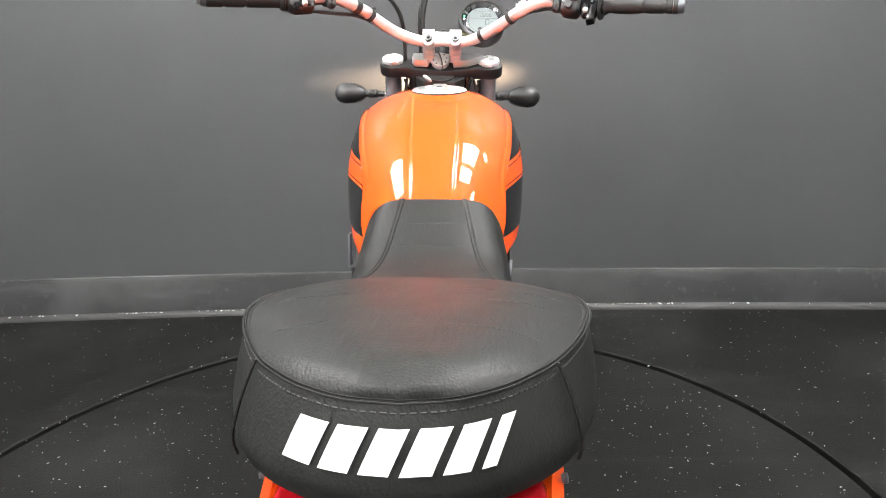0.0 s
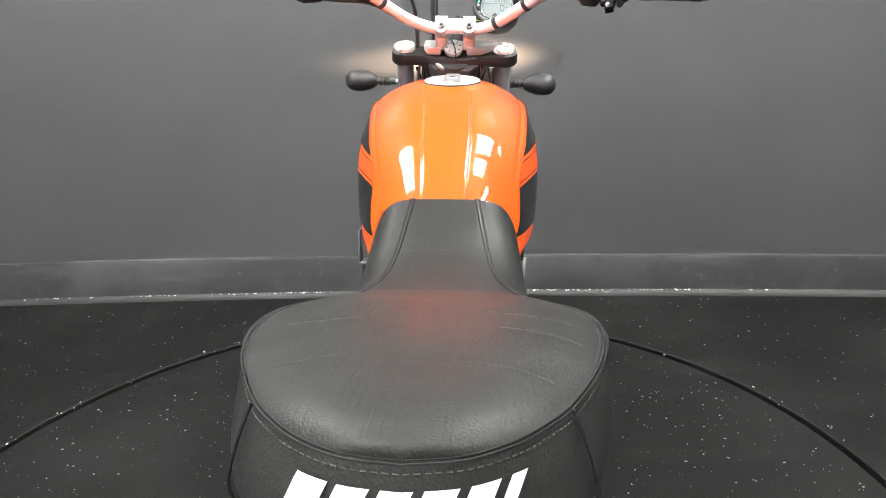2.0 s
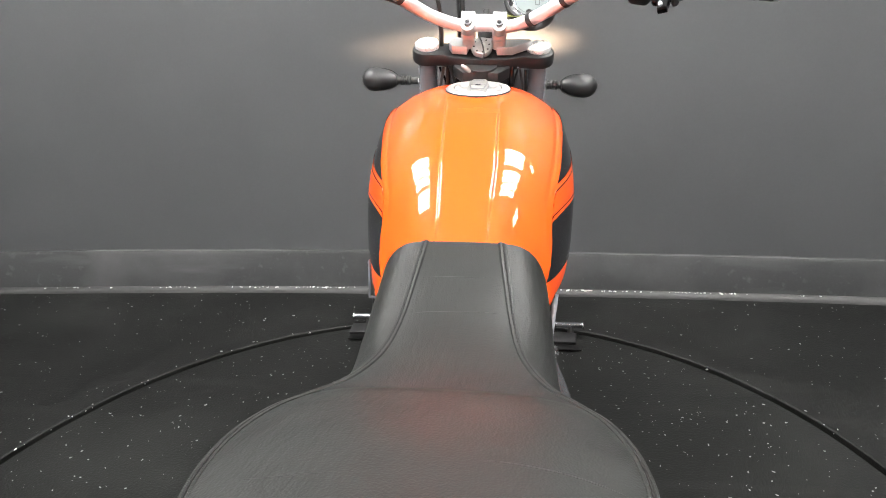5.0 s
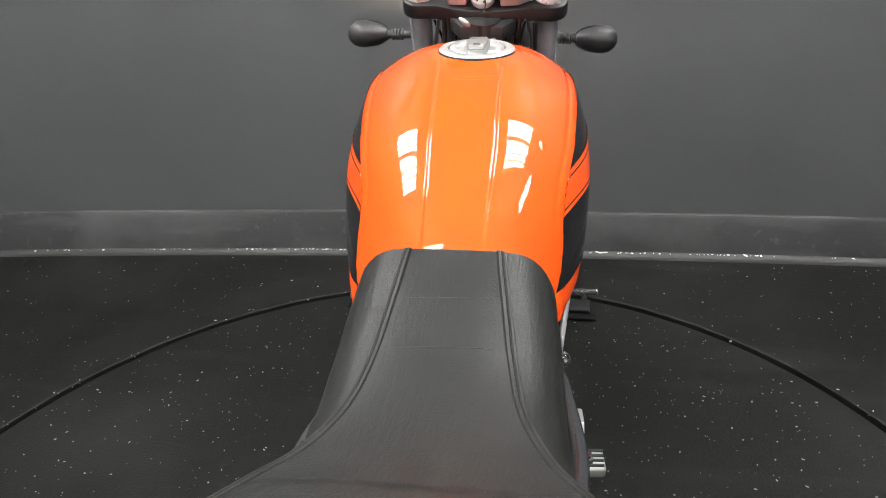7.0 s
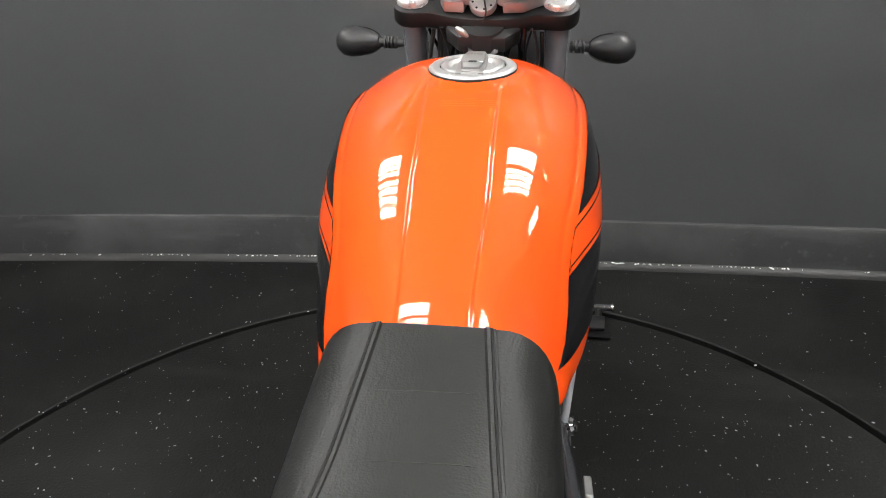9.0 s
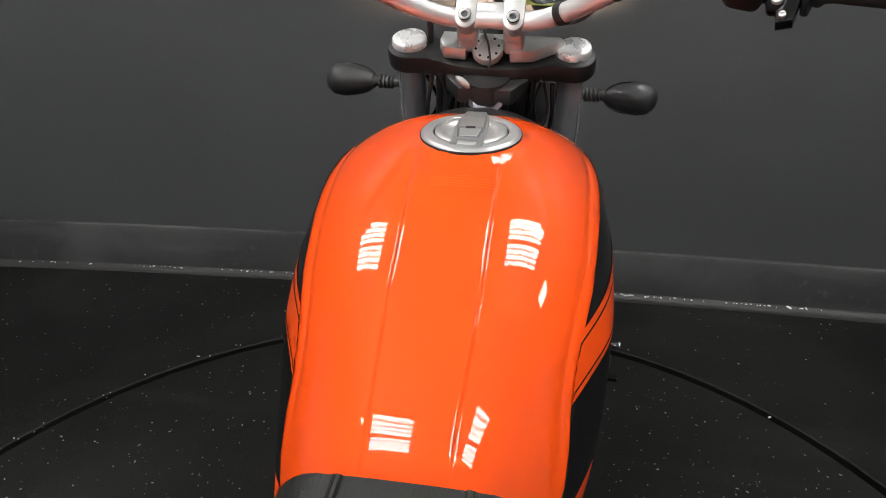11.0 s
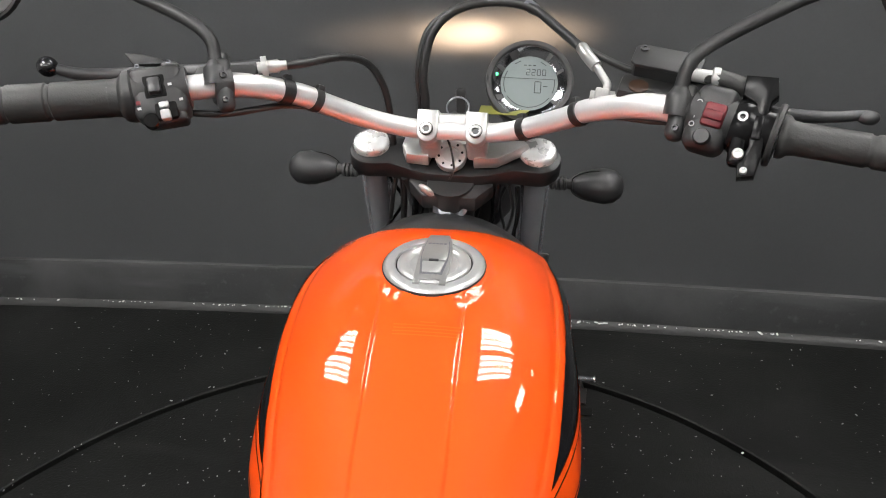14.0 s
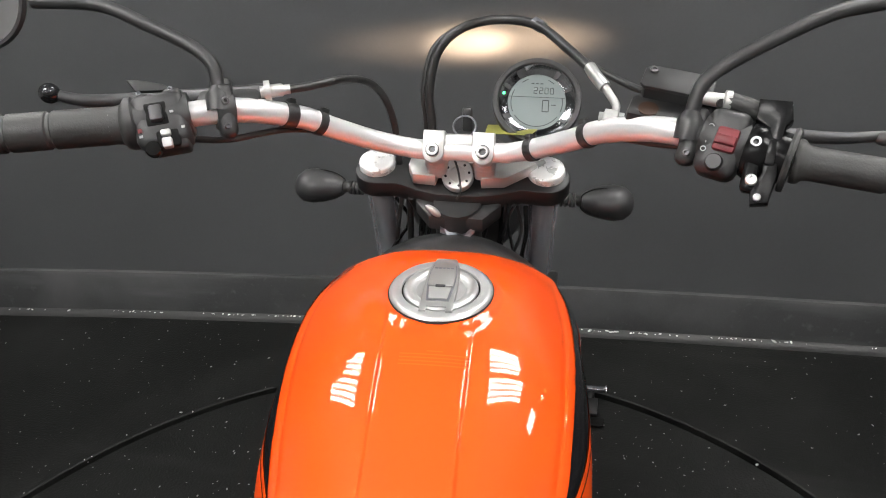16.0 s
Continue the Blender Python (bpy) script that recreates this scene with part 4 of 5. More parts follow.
def build_cables():
    cable("brake_hose", [(-0.040, 2.262, 0.95), (-0.040, 2.258, 1.0), (-0.039, 2.25, 1.036), (-0.04, 2.245, 1.069), (-0.03, 2.25, 1.113), (-0.005, 2.26, 1.138), (0.035, 2.27, 1.147), (0.081, 2.25, 1.144), (0.118, 2.2, 1.126), (0.145, 2.15, 1.112)], 0.0052, "black brake hose looping over the instrument")
    cable("throttle_cable", [(-0.048, 2.266, 0.95), (-0.048, 2.262, 1.0), (-0.047, 2.255, 1.036), (-0.047, 2.248, 1.072), (-0.036, 2.257, 1.116), (-0.005, 2.268, 1.139), (0.037, 2.277, 1.148), (0.087, 2.25, 1.141), (0.131, 2.22, 1.114), (0.17, 2.18, 1.099), (0.204, 2.13, 1.096), (0.23, 2.08, 1.106), (0.245, 2.04, 1.111)], 0.0036, "thin black throttle cable")
    cable("cable_clip", [(0.078, 2.255, 1.146), (0.088, 2.247, 1.141)], 0.0066, "grey hose clip", M_STEEL)
    fit = cable("hose_fitting", [(0.140, 2.158, 1.116), (0.146, 2.145, 1.110), (0.155, 2.134, 1.102)], 0.0062, "silver crimped hose fitting", M_FIT)
    cable("bent_pipe", [(0.154, 2.135, 1.103), (0.159, 2.13, 1.097), (0.166, 2.12, 1.087), (0.162, 2.11, 1.079)], 0.0040, "bent metal pipe", M_FIT, fit)
    bm = bmesh.new()
    lathe(bm, [(0, -0.012), (0.008, -0.012), (0.008, -0.007), (0.0098, -0.006), (0.0098, 0.006), (0.006, 0.007), (0.006, 0.011), (0, 0.011)], 14, frame_of((0.161, 2.110, 1.077), (-1, 0.1, 0.1), (0, 0, 1)))
    part("banjo_bolt", bm, M_FIT, fit, "banjo bolt")
    c = cable("clutch_cable", [(-0.152, 2.075, 1.107), (-0.130, 2.092, 1.107), (-0.102, 2.135, 1.106), (-0.088, 2.18, 1.091), (-0.078, 2.2, 1.065), (-0.076, 2.22, 1.027), (-0.077, 2.24, 0.965)], 0.0042, "black clutch cable curving down beside the yoke")
    bm = bmesh.new()
    ax = Vector((1.0, 0.45, 0.05)).normalized()
    lathe(bm, [(0, -0.016), (0.0055, -0.016), (0.0055, -0.012), (0.0105, -0.012), (0.0105, -0.0065), (0.0064, -0.0062), (0.0064, 0.004), (0.0048, 0.006), (0.0048, 0.012), (0, 0.012)], 16, frame_of((-0.152, 2.075, 1.107), ax, (0, 0, 1)))
    part("adjuster_nut", bm, M_CAST, c, "silver cable adjuster nut")
    for k in range(4):
        bm = bmesh.new()
        block(bm, (0.004, 0.0012, 0.0012), frame_of((-0.137 + 0.007 * k, 2.0865 + 0.009 * k, 1.1070 + 0.0002 * k), (0, -0.5, 0.8), ax), 0)
        part("cable_print", bm, M_PRINT, c, "white cable print as plain bars", smooth=False)
    for pts in (([(-0.105, 2.134, 1.050), (-0.15, 2.086, 1.066), (-0.19, 2.040, 1.068), (-0.225, 2.024, 1.072)]), ([(0.125, 2.136, 1.050), (0.165, 2.095, 1.064), (0.20, 2.066, 1.068), (0.22, 2.055, 1.070)])):
        cable("switch_wire", pts, 0.0032, "black switch wire under the handlebar")


build_cables()


def build_controls():
    # left side
    def knob(name, m, x, y, z, r, h, material, parent, label="", seg=18):
        """A round button or screw that faces the rider."""
        bm = bmesh.new()
        lathe(bm, [(r, 0), (r, h * 0.7), (r * 0.85, h), (0, h)], seg, m @ pose(x, y, z, 0, 90, 0))
        return part(name, bm, material, parent, label)

    def socket(m, x, y, z, r, parent, material, name="screw"):
        bm = bmesh.new()
        lathe(bm, [(r, -0.004), (r, 0.002), (r * 0.85, 0.003), (r * 0.5, 0.003), (r * 0.5, 0.001), (0, 0.001)], 14, m @ pose(x, y, z, 0, 90, 0))
        return part(name, bm, material, parent)

    def clamp(sx, x, material, label):
        m = control_frame(sx, x)
        bm = bmesh.new()
        lathe(bm, [(0.0113, -0.0082), (0.0168, -0.0082), (0.0182, -0.0062), (0.0182, 0.0062), (0.0168, 0.0082), (0.0113, 0.0082)], 24, m)
        block(bm, (0.018, 0.050, 0.0160), m @ pose(0.0075, -0.003, 0), 0.0065, 3)
        boss = frame_of(m @ V(0.0, 0.018, 0), m.to_3x3() @ V(0, 1, 0), m.to_3x3() @ V(1, 0, 0))
        lathe(bm, [(0.0100, -0.010), (0.0100, 0.008), (0.0088, 0.0105), (0.0, 0.0105)], 20, boss)
        mc = part("mirror_clamp", bm, material, bike, label)
        socket(m, 0.0165, 0.004, 0.001, 0.0036, mc, M_LEVER, "clamp_screw")
        socket(m, 0.0165, -0.019, 0.002, 0.0030, mc, M_LEVER, "clamp_screw")
        return mc

    clamp(-1, 0.2015, M_PLASTIC, "black mirror clamp on the handlebar")
    # left switch pod
    m = control_frame(-1, 0.2505)
    bm = bmesh.new()
    lathe(bm, [(0.0113, -0.026), (0.0195, -0.026), (0.0215, -0.022), (0.0215, 0.020), (0.0235, 0.022), (0.0235, 0.027), (0.0113, 0.027)], 28, m)
    block(bm, (0.034, 0.048, 0.047), m @ pose(0.004, -0.005, -0.001), 0.008, 3)
    block(bm, (0.022, 0.020, 0.018), m @ pose(0.006, 0.0125, 0.013), 0.006, 3)
    block(bm, (0.022, 0.020, 0.018), m @ pose(0.006, 0.0130, -0.014), 0.006, 3)
    block(bm, (0.026, 0.016, 0.036), m @ pose(0.006, -0.026, -0.003), 0.004, 3)
    pod = part("switch_pod", bm, M_PLASTIC, bike, "black left switch housing with toggles")
    bm = bmesh.new()
    block(bm, (0.004, 0.021, 0.019), m @ pose(0.0195, -0.001, 0.001), 0.0015)
    part("switch_frame", bm, M_GAP, pod)
    bm = bmesh.new()
    block(bm, (0.009, 0.015, 0.011), m @ pose(0.0215, -0.001, 0.001, 0, 0, 12), 0.002)
    part("beam_switch", bm, M_LEVER, pod)
    bm = bmesh.new()
    block(bm, (0.010, 0.009, 0.0085), m @ pose(0.0225, -0.0285, -0.004), 0.0018)
    part("indicator_switch", bm, M_PRINT, pod, "pale grey indicator switch")
    bm = bmesh.new()
    block(bm, (0.008, 0.016, 0.020), m @ pose(0.0185, -0.024, -0.005), 0.003)
    part("switch_well", bm, M_GAP, pod, "black well round the switch")
    bm = bmesh.new()
    block(bm, (0.009, 0.0060, 0.0085), m @ pose(0.0215, -0.0195, -0.004), 0.0014)
    part("indicator_switch", bm, M_FIT, pod, "grey upper half of the switch")
    knob("horn_button", m, 0.016, -0.031, 0.009, 0.0072, 0.007, M_SMOKE, pod)
    bm = bmesh.new()
    block(bm, (0.001, 0.0035, 0.0035), m @ pose(0.0212, -0.014, 0.017), 0)
    part("red_mark", bm, M_RED, pod, smooth=False)
    for y, z in ((-0.001, -0.012), (-0.019, 0.017), (-0.016, -0.019)):
        bm = bmesh.new()
        block(bm, (0.0008, 0.0022, 0.0032), m @ pose(0.0213, y, z), 0)
        part("switch_mark", bm, M_PRINT, pod, smooth=False)
    for z in (0.013, -0.014):
        socket(m, 0.013, 0.0215, z, 0.0022, pod, M_STEEL, "housing_screw")
    bm = bmesh.new()
    prism(bm, [(-0.016, 0.0), (0.014, 0.004), (0.020, 0.016), (0.006, 0.013), (-0.012, 0.006)], -0.004, 0.004, m @ pose(-0.006, 0.026, 0.004) @ Matrix(((0, 0, 1, 0), (0, 1, 0, 0), (1, 0, 0, 0), (0, 0, 0, 1))), 0.0012)
    part("flash_trigger", bm, M_BLACKP, pod)
    # clutch lever and perch
    bm = bmesh.new()
    tube(bm, spline([(-0.167, 2.08, 1.102), (-0.205, 2.074, 1.1), (-0.249, 2.07, 1.099), (-0.302, 2.06, 1.098), (-0.335, 2.04, 1.102), (-0.359, 2.03, 1.110)], 6), lambda u: 0.0108 - 0.0058 * u, 10)
    lev = part("clutch_lever", bm, M_LEVER, bike, "dark grey clutch lever with ball end")
    bm = bmesh.new()
    bmesh.ops.create_uvsphere(bm, u_segments=14, v_segments=10, radius=0.0098, matrix=pose(-0.361, 2.029, 1.111))
    part("ball_end", bm, M_BLACKG, lev)
    bm = bmesh.new()
    block(bm, (0.060, 0.026, 0.022), frame_of((-0.195, 2.062, 1.096), (0.05, -0.25, 1), (1, 0.25, 0)), 0.005)
    part("lever_perch", bm, M_PLASTIC, lev, "black lever perch")
    # right side
    clamp(1, 0.2175, M_PLASTIC, "black brake clamp on the handlebar")
    m = control_frame(1, 0.2405)
    bm = bmesh.new()
    lathe(bm, [(0.0113, -0.019), (0.0205, -0.019), (0.0225, -0.016), (0.0225, 0.016), (0.0205, 0.019), (0.0113, 0.019)], 28, m)
    block(bm, (0.034, 0.056, 0.034), m @ pose(0.004, -0.003, -0.001), 0.009, 3)
    pod = part("switch_pod", bm, M_PLASTIC, bike, "black right switch housing with red kill switch")
    bm = bmesh.new()
    block(bm, (0.008, 0.020, 0.0175), m @ pose(0.0215, -0.002, 0.002), 0.0025)
    block(bm, (0.007, 0.008, 0.0165), m @ pose(0.0252, -0.003, 0.002), 0.002)
    part("kill_switch", bm, M_RED, pod, "red engine stop switch")
    knob("start_button", m, 0.020, -0.0215, -0.001, 0.0070, 0.006, M_PLASTIC, pod)
    for y, z in ((0.006, -0.0125), (-0.0130, -0.0125)):
        bm = bmesh.new()
        lathe(bm, [(0.0023, 0.0), (0.0023, 0.0006), (0.0016, 0.0006), (0.0016, 0.0)], 16, m @ pose(0.0209, y, z, 0, 90, 0))
        part("switch_mark", bm, M_PRINT, pod)
    bm = bmesh.new()
    block(bm, (0.0008, 0.0085, 0.0007), m @ pose(0.0212, -0.0035, -0.0125), 0)
    part("switch_mark", bm, M_PRINT, pod, smooth=False)
    # throttle housing
    m = control_frame(1, 0.2655)
    bm = bmesh.new()
    lathe(bm, [(0.0113, -0.012), (0.0215, -0.012), (0.0245, -0.006), (0.0245, 0.002), (0.0215, 0.006), (0.0205, 0.020), (0.0113, 0.020)], 24, m)
    mt = m @ pose(0, 0, -0.001, -9)
    turn = Matrix(((0, 0, 1, 0), (0, 1, 0, 0), (1, 0, 0, 0), (0, 0, 0, 1)))
    prism(bm, [(-0.006, 0.039), (0.018, 0.039), (0.021, 0.024), (0.017, 0.019), (0.015, 0.0), (0.017, -0.020), (0.014, -0.043), (0.001, -0.046), (-0.001, -0.034), (0.005, -0.020), (0.003, 0.0), (0.005, 0.016), (-0.006, 0.022)], 0.000, 0.019, mt @ turn, 0.0025)
    block(bm, (0.006, 0.020, 0.008), mt @ pose(0.019, -0.004, 0.0095), 0.002)
    block(bm, (0.016, 0.052, 0.012), mt @ pose(0.012, -0.010, -0.003), 0.004, 3)
    th = part("throttle_housing", bm, M_GLOSSP, bike, "gloss black throttle housing")
    socket(mt, 0.0215, 0.003, -0.0025, 0.0046, th, M_CAST, "housing_screw")
    socket(mt, 0.0210, -0.027, -0.0010, 0.0046, th, M_CAST, "housing_screw")
    socket(m, 0.0135, 0.038, 0.009, 0.0030, th, M_STEEL, "housing_screw")
    socket(mt, 0.0205, -0.040, 0.0055, 0.0030, th, M_SATIN, "housing_screw")
    bm = bmesh.new()
    lathe(bm, [(0.0113, 0.020), (0.0255, 0.020), (0.0265, 0.022), (0.0255, 0.025), (0.0113, 0.025)], 28, m)
    part("collar", bm, M_RUBBER, th, "black rubber collar")
    cable("cable_boot", [(0.250, 2.045, 1.112), (0.266, 2.040, 1.108), (0.280, 2.038, 1.102)], 0.0075, "black rubber cable boot", M_RUBBER, th)
    bm = bmesh.new()
    lathe(bm, [(0, -0.016), (0.0050, -0.016), (0.0058, -0.004), (0.0062, 0.006), (0.0092, 0.007), (0.0092, 0.012), (0.005, 0.014), (0, 0.014)], 14, frame_of((0.241, 2.047, 1.112), (1, -0.1, -0.12), (0, 0, 1)))
    part("cable_ferrule", bm, M_CAST, th, "silver cable ferrule")
    # brake master cylinder, reservoir and lever
    mm = frame_of((0.204, 2.086, 1.084), (0.02, -0.45, 0.89), (1, -0.30, 0))
    bm = bmesh.new()
    block(bm, (0.060, 0.028, 0.026), mm, 0.005)
    cyl = part("brake_cylinder", bm, M_BLACKP, bike, "black brake master cylinder")
    bm = bmesh.new()
    lathe(bm, [(0.0088, 0), (0.0088, 0.001), (0.0065, 0.0012), (0, 0.0008)], 20, mm @ pose(-0.012, -0.004, 0.0128))
    part("sight_glass", bm, M_AMBER, cyl, "brown sight glass")
    bm = bmesh.new()
    prism(bm, [(-0.026, -0.012), (0.026, -0.012), (0.029, -0.008), (0.029, 0.010), (0.024, 0.015), (-0.024, 0.015), (-0.029, 0.010), (-0.029, -0.008)], 0.004, 0.024, mm @ pose(0.006, 0.022, 0), 0.003)
    part("reservoir", bm, M_BLACKP, cyl, "black fluid reservoir")
    bm = bmesh.new()
    prism(bm, [(-0.027, -0.014), (0.027, -0.014), (0.031, -0.010), (0.031, 0.012), (0.026, 0.017), (-0.026, 0.017), (-0.031, 0.012), (-0.031, -0.010)], 0.0235, 0.0275, mm @ pose(0.006, 0.022, 0), 0.0015)
    part("reservoir_lid", bm, M_BLACKP, cyl, "flat black reservoir lid")
    for s in (-0.023, 0.023):
        bm = bmesh.new()
        lathe(bm, [(0.004, 0), (0.004, 0.002), (0.002, 0.002), (0.002, 0.001), (0, 0.001)], 12, mm @ pose(0.006 + s, 0.031, 0.0275))
        part("lid_screw", bm, M_LEVER, cyl)
    bm = bmesh.new()
    tube(bm, spline([(0.235, 2.085, 1.080), (0.28, 2.095, 1.074), (0.318, 2.1, 1.069), (0.361, 2.11, 1.065), (0.399, 2.11, 1.068)], 6), lambda u: 0.0085 - 0.0038 * u, 10)
    lev = part("brake_lever", bm, M_LEVER, bike, "dark grey brake lever with ball end")
    bm = bmesh.new()
    bmesh.ops.create_uvsphere(bm, u_segments=14, v_segments=10, radius=0.0066, matrix=pose(0.400, 2.108, 1.066) @ Matrix.Diagonal((1.5, 1.0, 1.0, 1)))
    part("ball_end", bm, M_LEVER, lev)


build_controls()


def build_mirror(sx, pts):
    bm = bmesh.new()
    tube(bm, spline(pts, 8), 0.0062, 12)
    st = part("mirror_stalk", bm, M_PLASTIC, bike, "black bent mirror stalk")
    bm = bmesh.new()
    m = frame_of(pts[0], Vector(pts[1]) - Vector(pts[0]), (1, 0, 0))
    lathe(bm, [(0.0112, -0.006), (0.0112, 0.010), (0.0092, 0.013), (0.0062, 0.018)], 18, m)
    part("stalk_nut", bm, M_PLASTIC, st)
    c = Vector(pts[-1]) + V(sx * 0.058, -0.004, 0.008)
    m = frame_of(c, (-sx * 0.12, -1, 0.08), (1, 0, 0))
    bm = bmesh.new()
    lathe(bm, [(0, -0.022), (0.030, -0.019), (0.047, -0.008), (0.052, 0.002), (0.050, 0.006), (0.047, 0.006)], 40, m)
    part("mirror_head", bm, M_PLASTIC, st, "round black mirror housing")
    bm = bmesh.new()
    lathe(bm, [(0.0475, 0.0045), (0, 0.0045)], 40, m)
    part("mirror_glass", bm, M_MIRROR, st, "round mirror glass")


build_mirror(-1, [(-0.191, 2.03, 1.102), (-0.194, 2.04, 1.12), (-0.2, 2.045, 1.138), (-0.222, 2.05, 1.153), (-0.259, 2.05, 1.17), (-0.305, 2.05, 1.188), (-0.371, 2.05, 1.191)])
build_mirror(1, [(0.222, 2.04, 1.086), (0.224, 2.045, 1.104), (0.231, 2.05, 1.125), (0.25, 2.06, 1.139), (0.289, 2.07, 1.159), (0.329, 2.08, 1.176), (0.369, 2.09, 1.183)])


def build_indicator(sx):
    bm = bmesh.new()
    m = FRONT @ frame_of((-0.206 if sx < 0 else 0.183, 0.105, 0.911), (sx, 0, 0), (0, 0, 1))
    lathe(bm, [(0, -0.034), (0.010, -0.032), (0.0165, -0.022), (0.0215, -0.006), (0.0238, 0.009), (0.0215, 0.023), (0.014, 0.032), (0.006, 0.0355), (0, 0.036)], 28, m @ Matrix.Diagonal((0.98, 1.25, 1, 1)))
    ind = part("indicator", bm, M_PLASTIC, bike, "black front indicator on a short stalk")
    bm = bmesh.new()
    prof = [(0.0065, -0.075), (0.0065, -0.062)]
    for k in range(4):
        z = -0.060 + 0.0055 * k
        prof += [(0.0095, z), (0.0095, z + 0.003), (0.0065, z + 0.0035), (0.0065, z + 0.0052)]
    prof += [(0.0080, -0.034), (0.0085, -0.026)]
    lathe(bm, prof, 16, m)
    part("stalk", bm, M_RUBBER, ind, "ribbed rubber stalk")
    bm = bmesh.new()
    lathe(bm, [(0.0050, -0.080), (0.0050, -0.074), (0.0, -0.074)], 12, m)
    part("stalk_bolt", bm, M_SATIN, ind, "brass coloured bolt")
    bm = bmesh.new()
    mm = m @ Matrix.Diagonal((0.92, 1.25, 1, 1))
    ring = [mm @ V(0.0232 * math.cos(a) * math.sqrt(max(0.05, 1 - (q / 0.036) ** 2)), 0.004 + 0.021 * math.sin(a) * 0.0, q) for q, a in [(0.033 * math.sin(k), 0 if math.cos(k) > 0 else math.pi) for k in [2 * math.pi * i / 48 for i in range(49)]]]
    tube(bm, ring, 0.0008, 6)
    part("lens_seam", bm, M_GAP, ind, "joint of the smoked lens")


build_indicator(-1)
build_indicator(1)


def build_headlamp():
    c = L2W(0, 0.115, 0.905)
    m = frame_of(c, FRONT.to_3x3() @ Vector((0.0, 1, -0.02)), (1, 0, 0))
    bm = bmesh.new()
    lathe(bm, [(0, -0.075), (0.045, -0.068), (0.072, -0.04), (0.082, 0.0), (0.084, 0.02), (0.078, 0.026)], 40, m)
    h = part("headlamp", bm, M_PLASTIC, bike, "round black headlamp, lit")
    bm = bmesh.new()
    lathe(bm, [(0.079, 0.020), (0.05, 0.030), (0.0, 0.034)], 40, m)
    part("headlamp_glass", bm, M_HEADGLASS, h, "lit warm headlamp glass")
    return m


HEAD = FORE @ build_headlamp()
for watts, cone, wide, soft_r in ((140.0, 7.5, 7.0, 0.03), (450.0, 5.5, 3.0, 0.02)):
    lamp = bpy.data.lights.new("headlamp_beam", "SPOT")
    lamp.energy, lamp.color, lamp.spot_size, lamp.spot_blend, lamp.shadow_soft_size = watts, (1.0, 0.70, 0.46), radians(cone), 1.0, soft_r
    beam = new("headlamp_beam", lamp)
    beam.matrix_basis = look(HEAD @ Vector((0, 0, 0.06)), HEAD @ Vector((-0.105, -0.058, 1.0))) @ Matrix.Diagonal((wide, 1, 1, 1))


def build_wires():
    rng = random.Random(11)
    for sx in (-1, 1):
        for k in range(7):
            x = sx * (0.030 + 0.008 * k) + rng.uniform(-0.003, 0.003)
            z0 = 0.958 - 0.002 * k
            pts = [L2W(x, -0.015 + rng.uniform(-0.01, 0.02), z0), L2W(x + rng.uniform(-0.012, 0.012), -0.005 + rng.uniform(-0.012, 0.02), z0 - 0.04), L2W(x + rng.uniform(-0.015, 0.015), 0.01 + rng.uniform(-0.01, 0.02), z0 - 0.09), L2W(x, 0.02, z0 - 0.15)]
            cable("wire", pts, rng.choice((0.0022, 0.003, 0.0042)), "", rng.choice((M_CABLE, M_BLACKG, M_SMOKE)), n=5)
    bm = bmesh.new()
    bmesh.ops.create_uvsphere(bm, u_segments=14, v_segments=8, radius=1.0, matrix=FRONT @ pose(-0.026, -0.052, 0.948, 0, 35, 0) @ Matrix.Diagonal((0.011, 0.004, 0.0045, 1)))
    part("connector", bm, M_FIT, bike, "pale plastic connector behind the yoke")
    bm = bmesh.new()
    rows = []
    for i in range(9):
        u = i / 8
        rows.append([L2W(-0.018 + 0.040 * u, -0.048 + rng.uniform(-0.003, 0.003), 0.921 - 0.008 * math.sin(u * 3.1) + 0.007 * q + rng.uniform(-0.002, 0.002)) for q in (0, 0.5, 1)])
    grid(bm, rows)
    part("foil_tie", bm, M_STEEL, bike, "crumpled clear plastic tie", angle=10)


build_wires()


def build_key():
    k = thing("key_ring", "key with split ring and yellow paper tag in the ignition", "key")
    bm = bmesh.new()
    block(bm, (0.012, 0.006, 0.030), pose(0.002, 2.262, 1.034), 0.003)
    part("key_head", bm, M_PLASTIC, k, "black key head")
    bm = bmesh.new()
    lathe(bm, [(0.0, 0.0), (0.016, 0.0), (0.016, 0.022), (0.014, 0.026), (0.0, 0.026)], 24, pose(0.002, 2.264, 0.992))
    part("lock_barrel", bm, M_PLASTIC, k, "black ignition lock barrel")
    bm = bmesh.new()
    ring = [(0.000 + 0.0135 * math.cos(a), 2.252 + 0.006 * math.sin(a), 1.028 + 0.0110 * math.sin(a)) for a in [2 * math.pi * i / 28 for i in range(29)]]
    tube(bm, ring, 0.0012, 8)
    part("split_ring", bm, M_STEEL, k, "steel split ring")
    bm = bmesh.new()
    prism(bm, [(0.010, -0.012), (0.060, -0.016), (0.068, 0.0), (0.062, 0.010), (0.012, 0.012)], 0, 0.0006, pose(0.020, 2.212, 1.036, 8, 0, 4))
    part("paper_tag", bm, M_YELLOW, k, "yellow paper tag")


build_key()


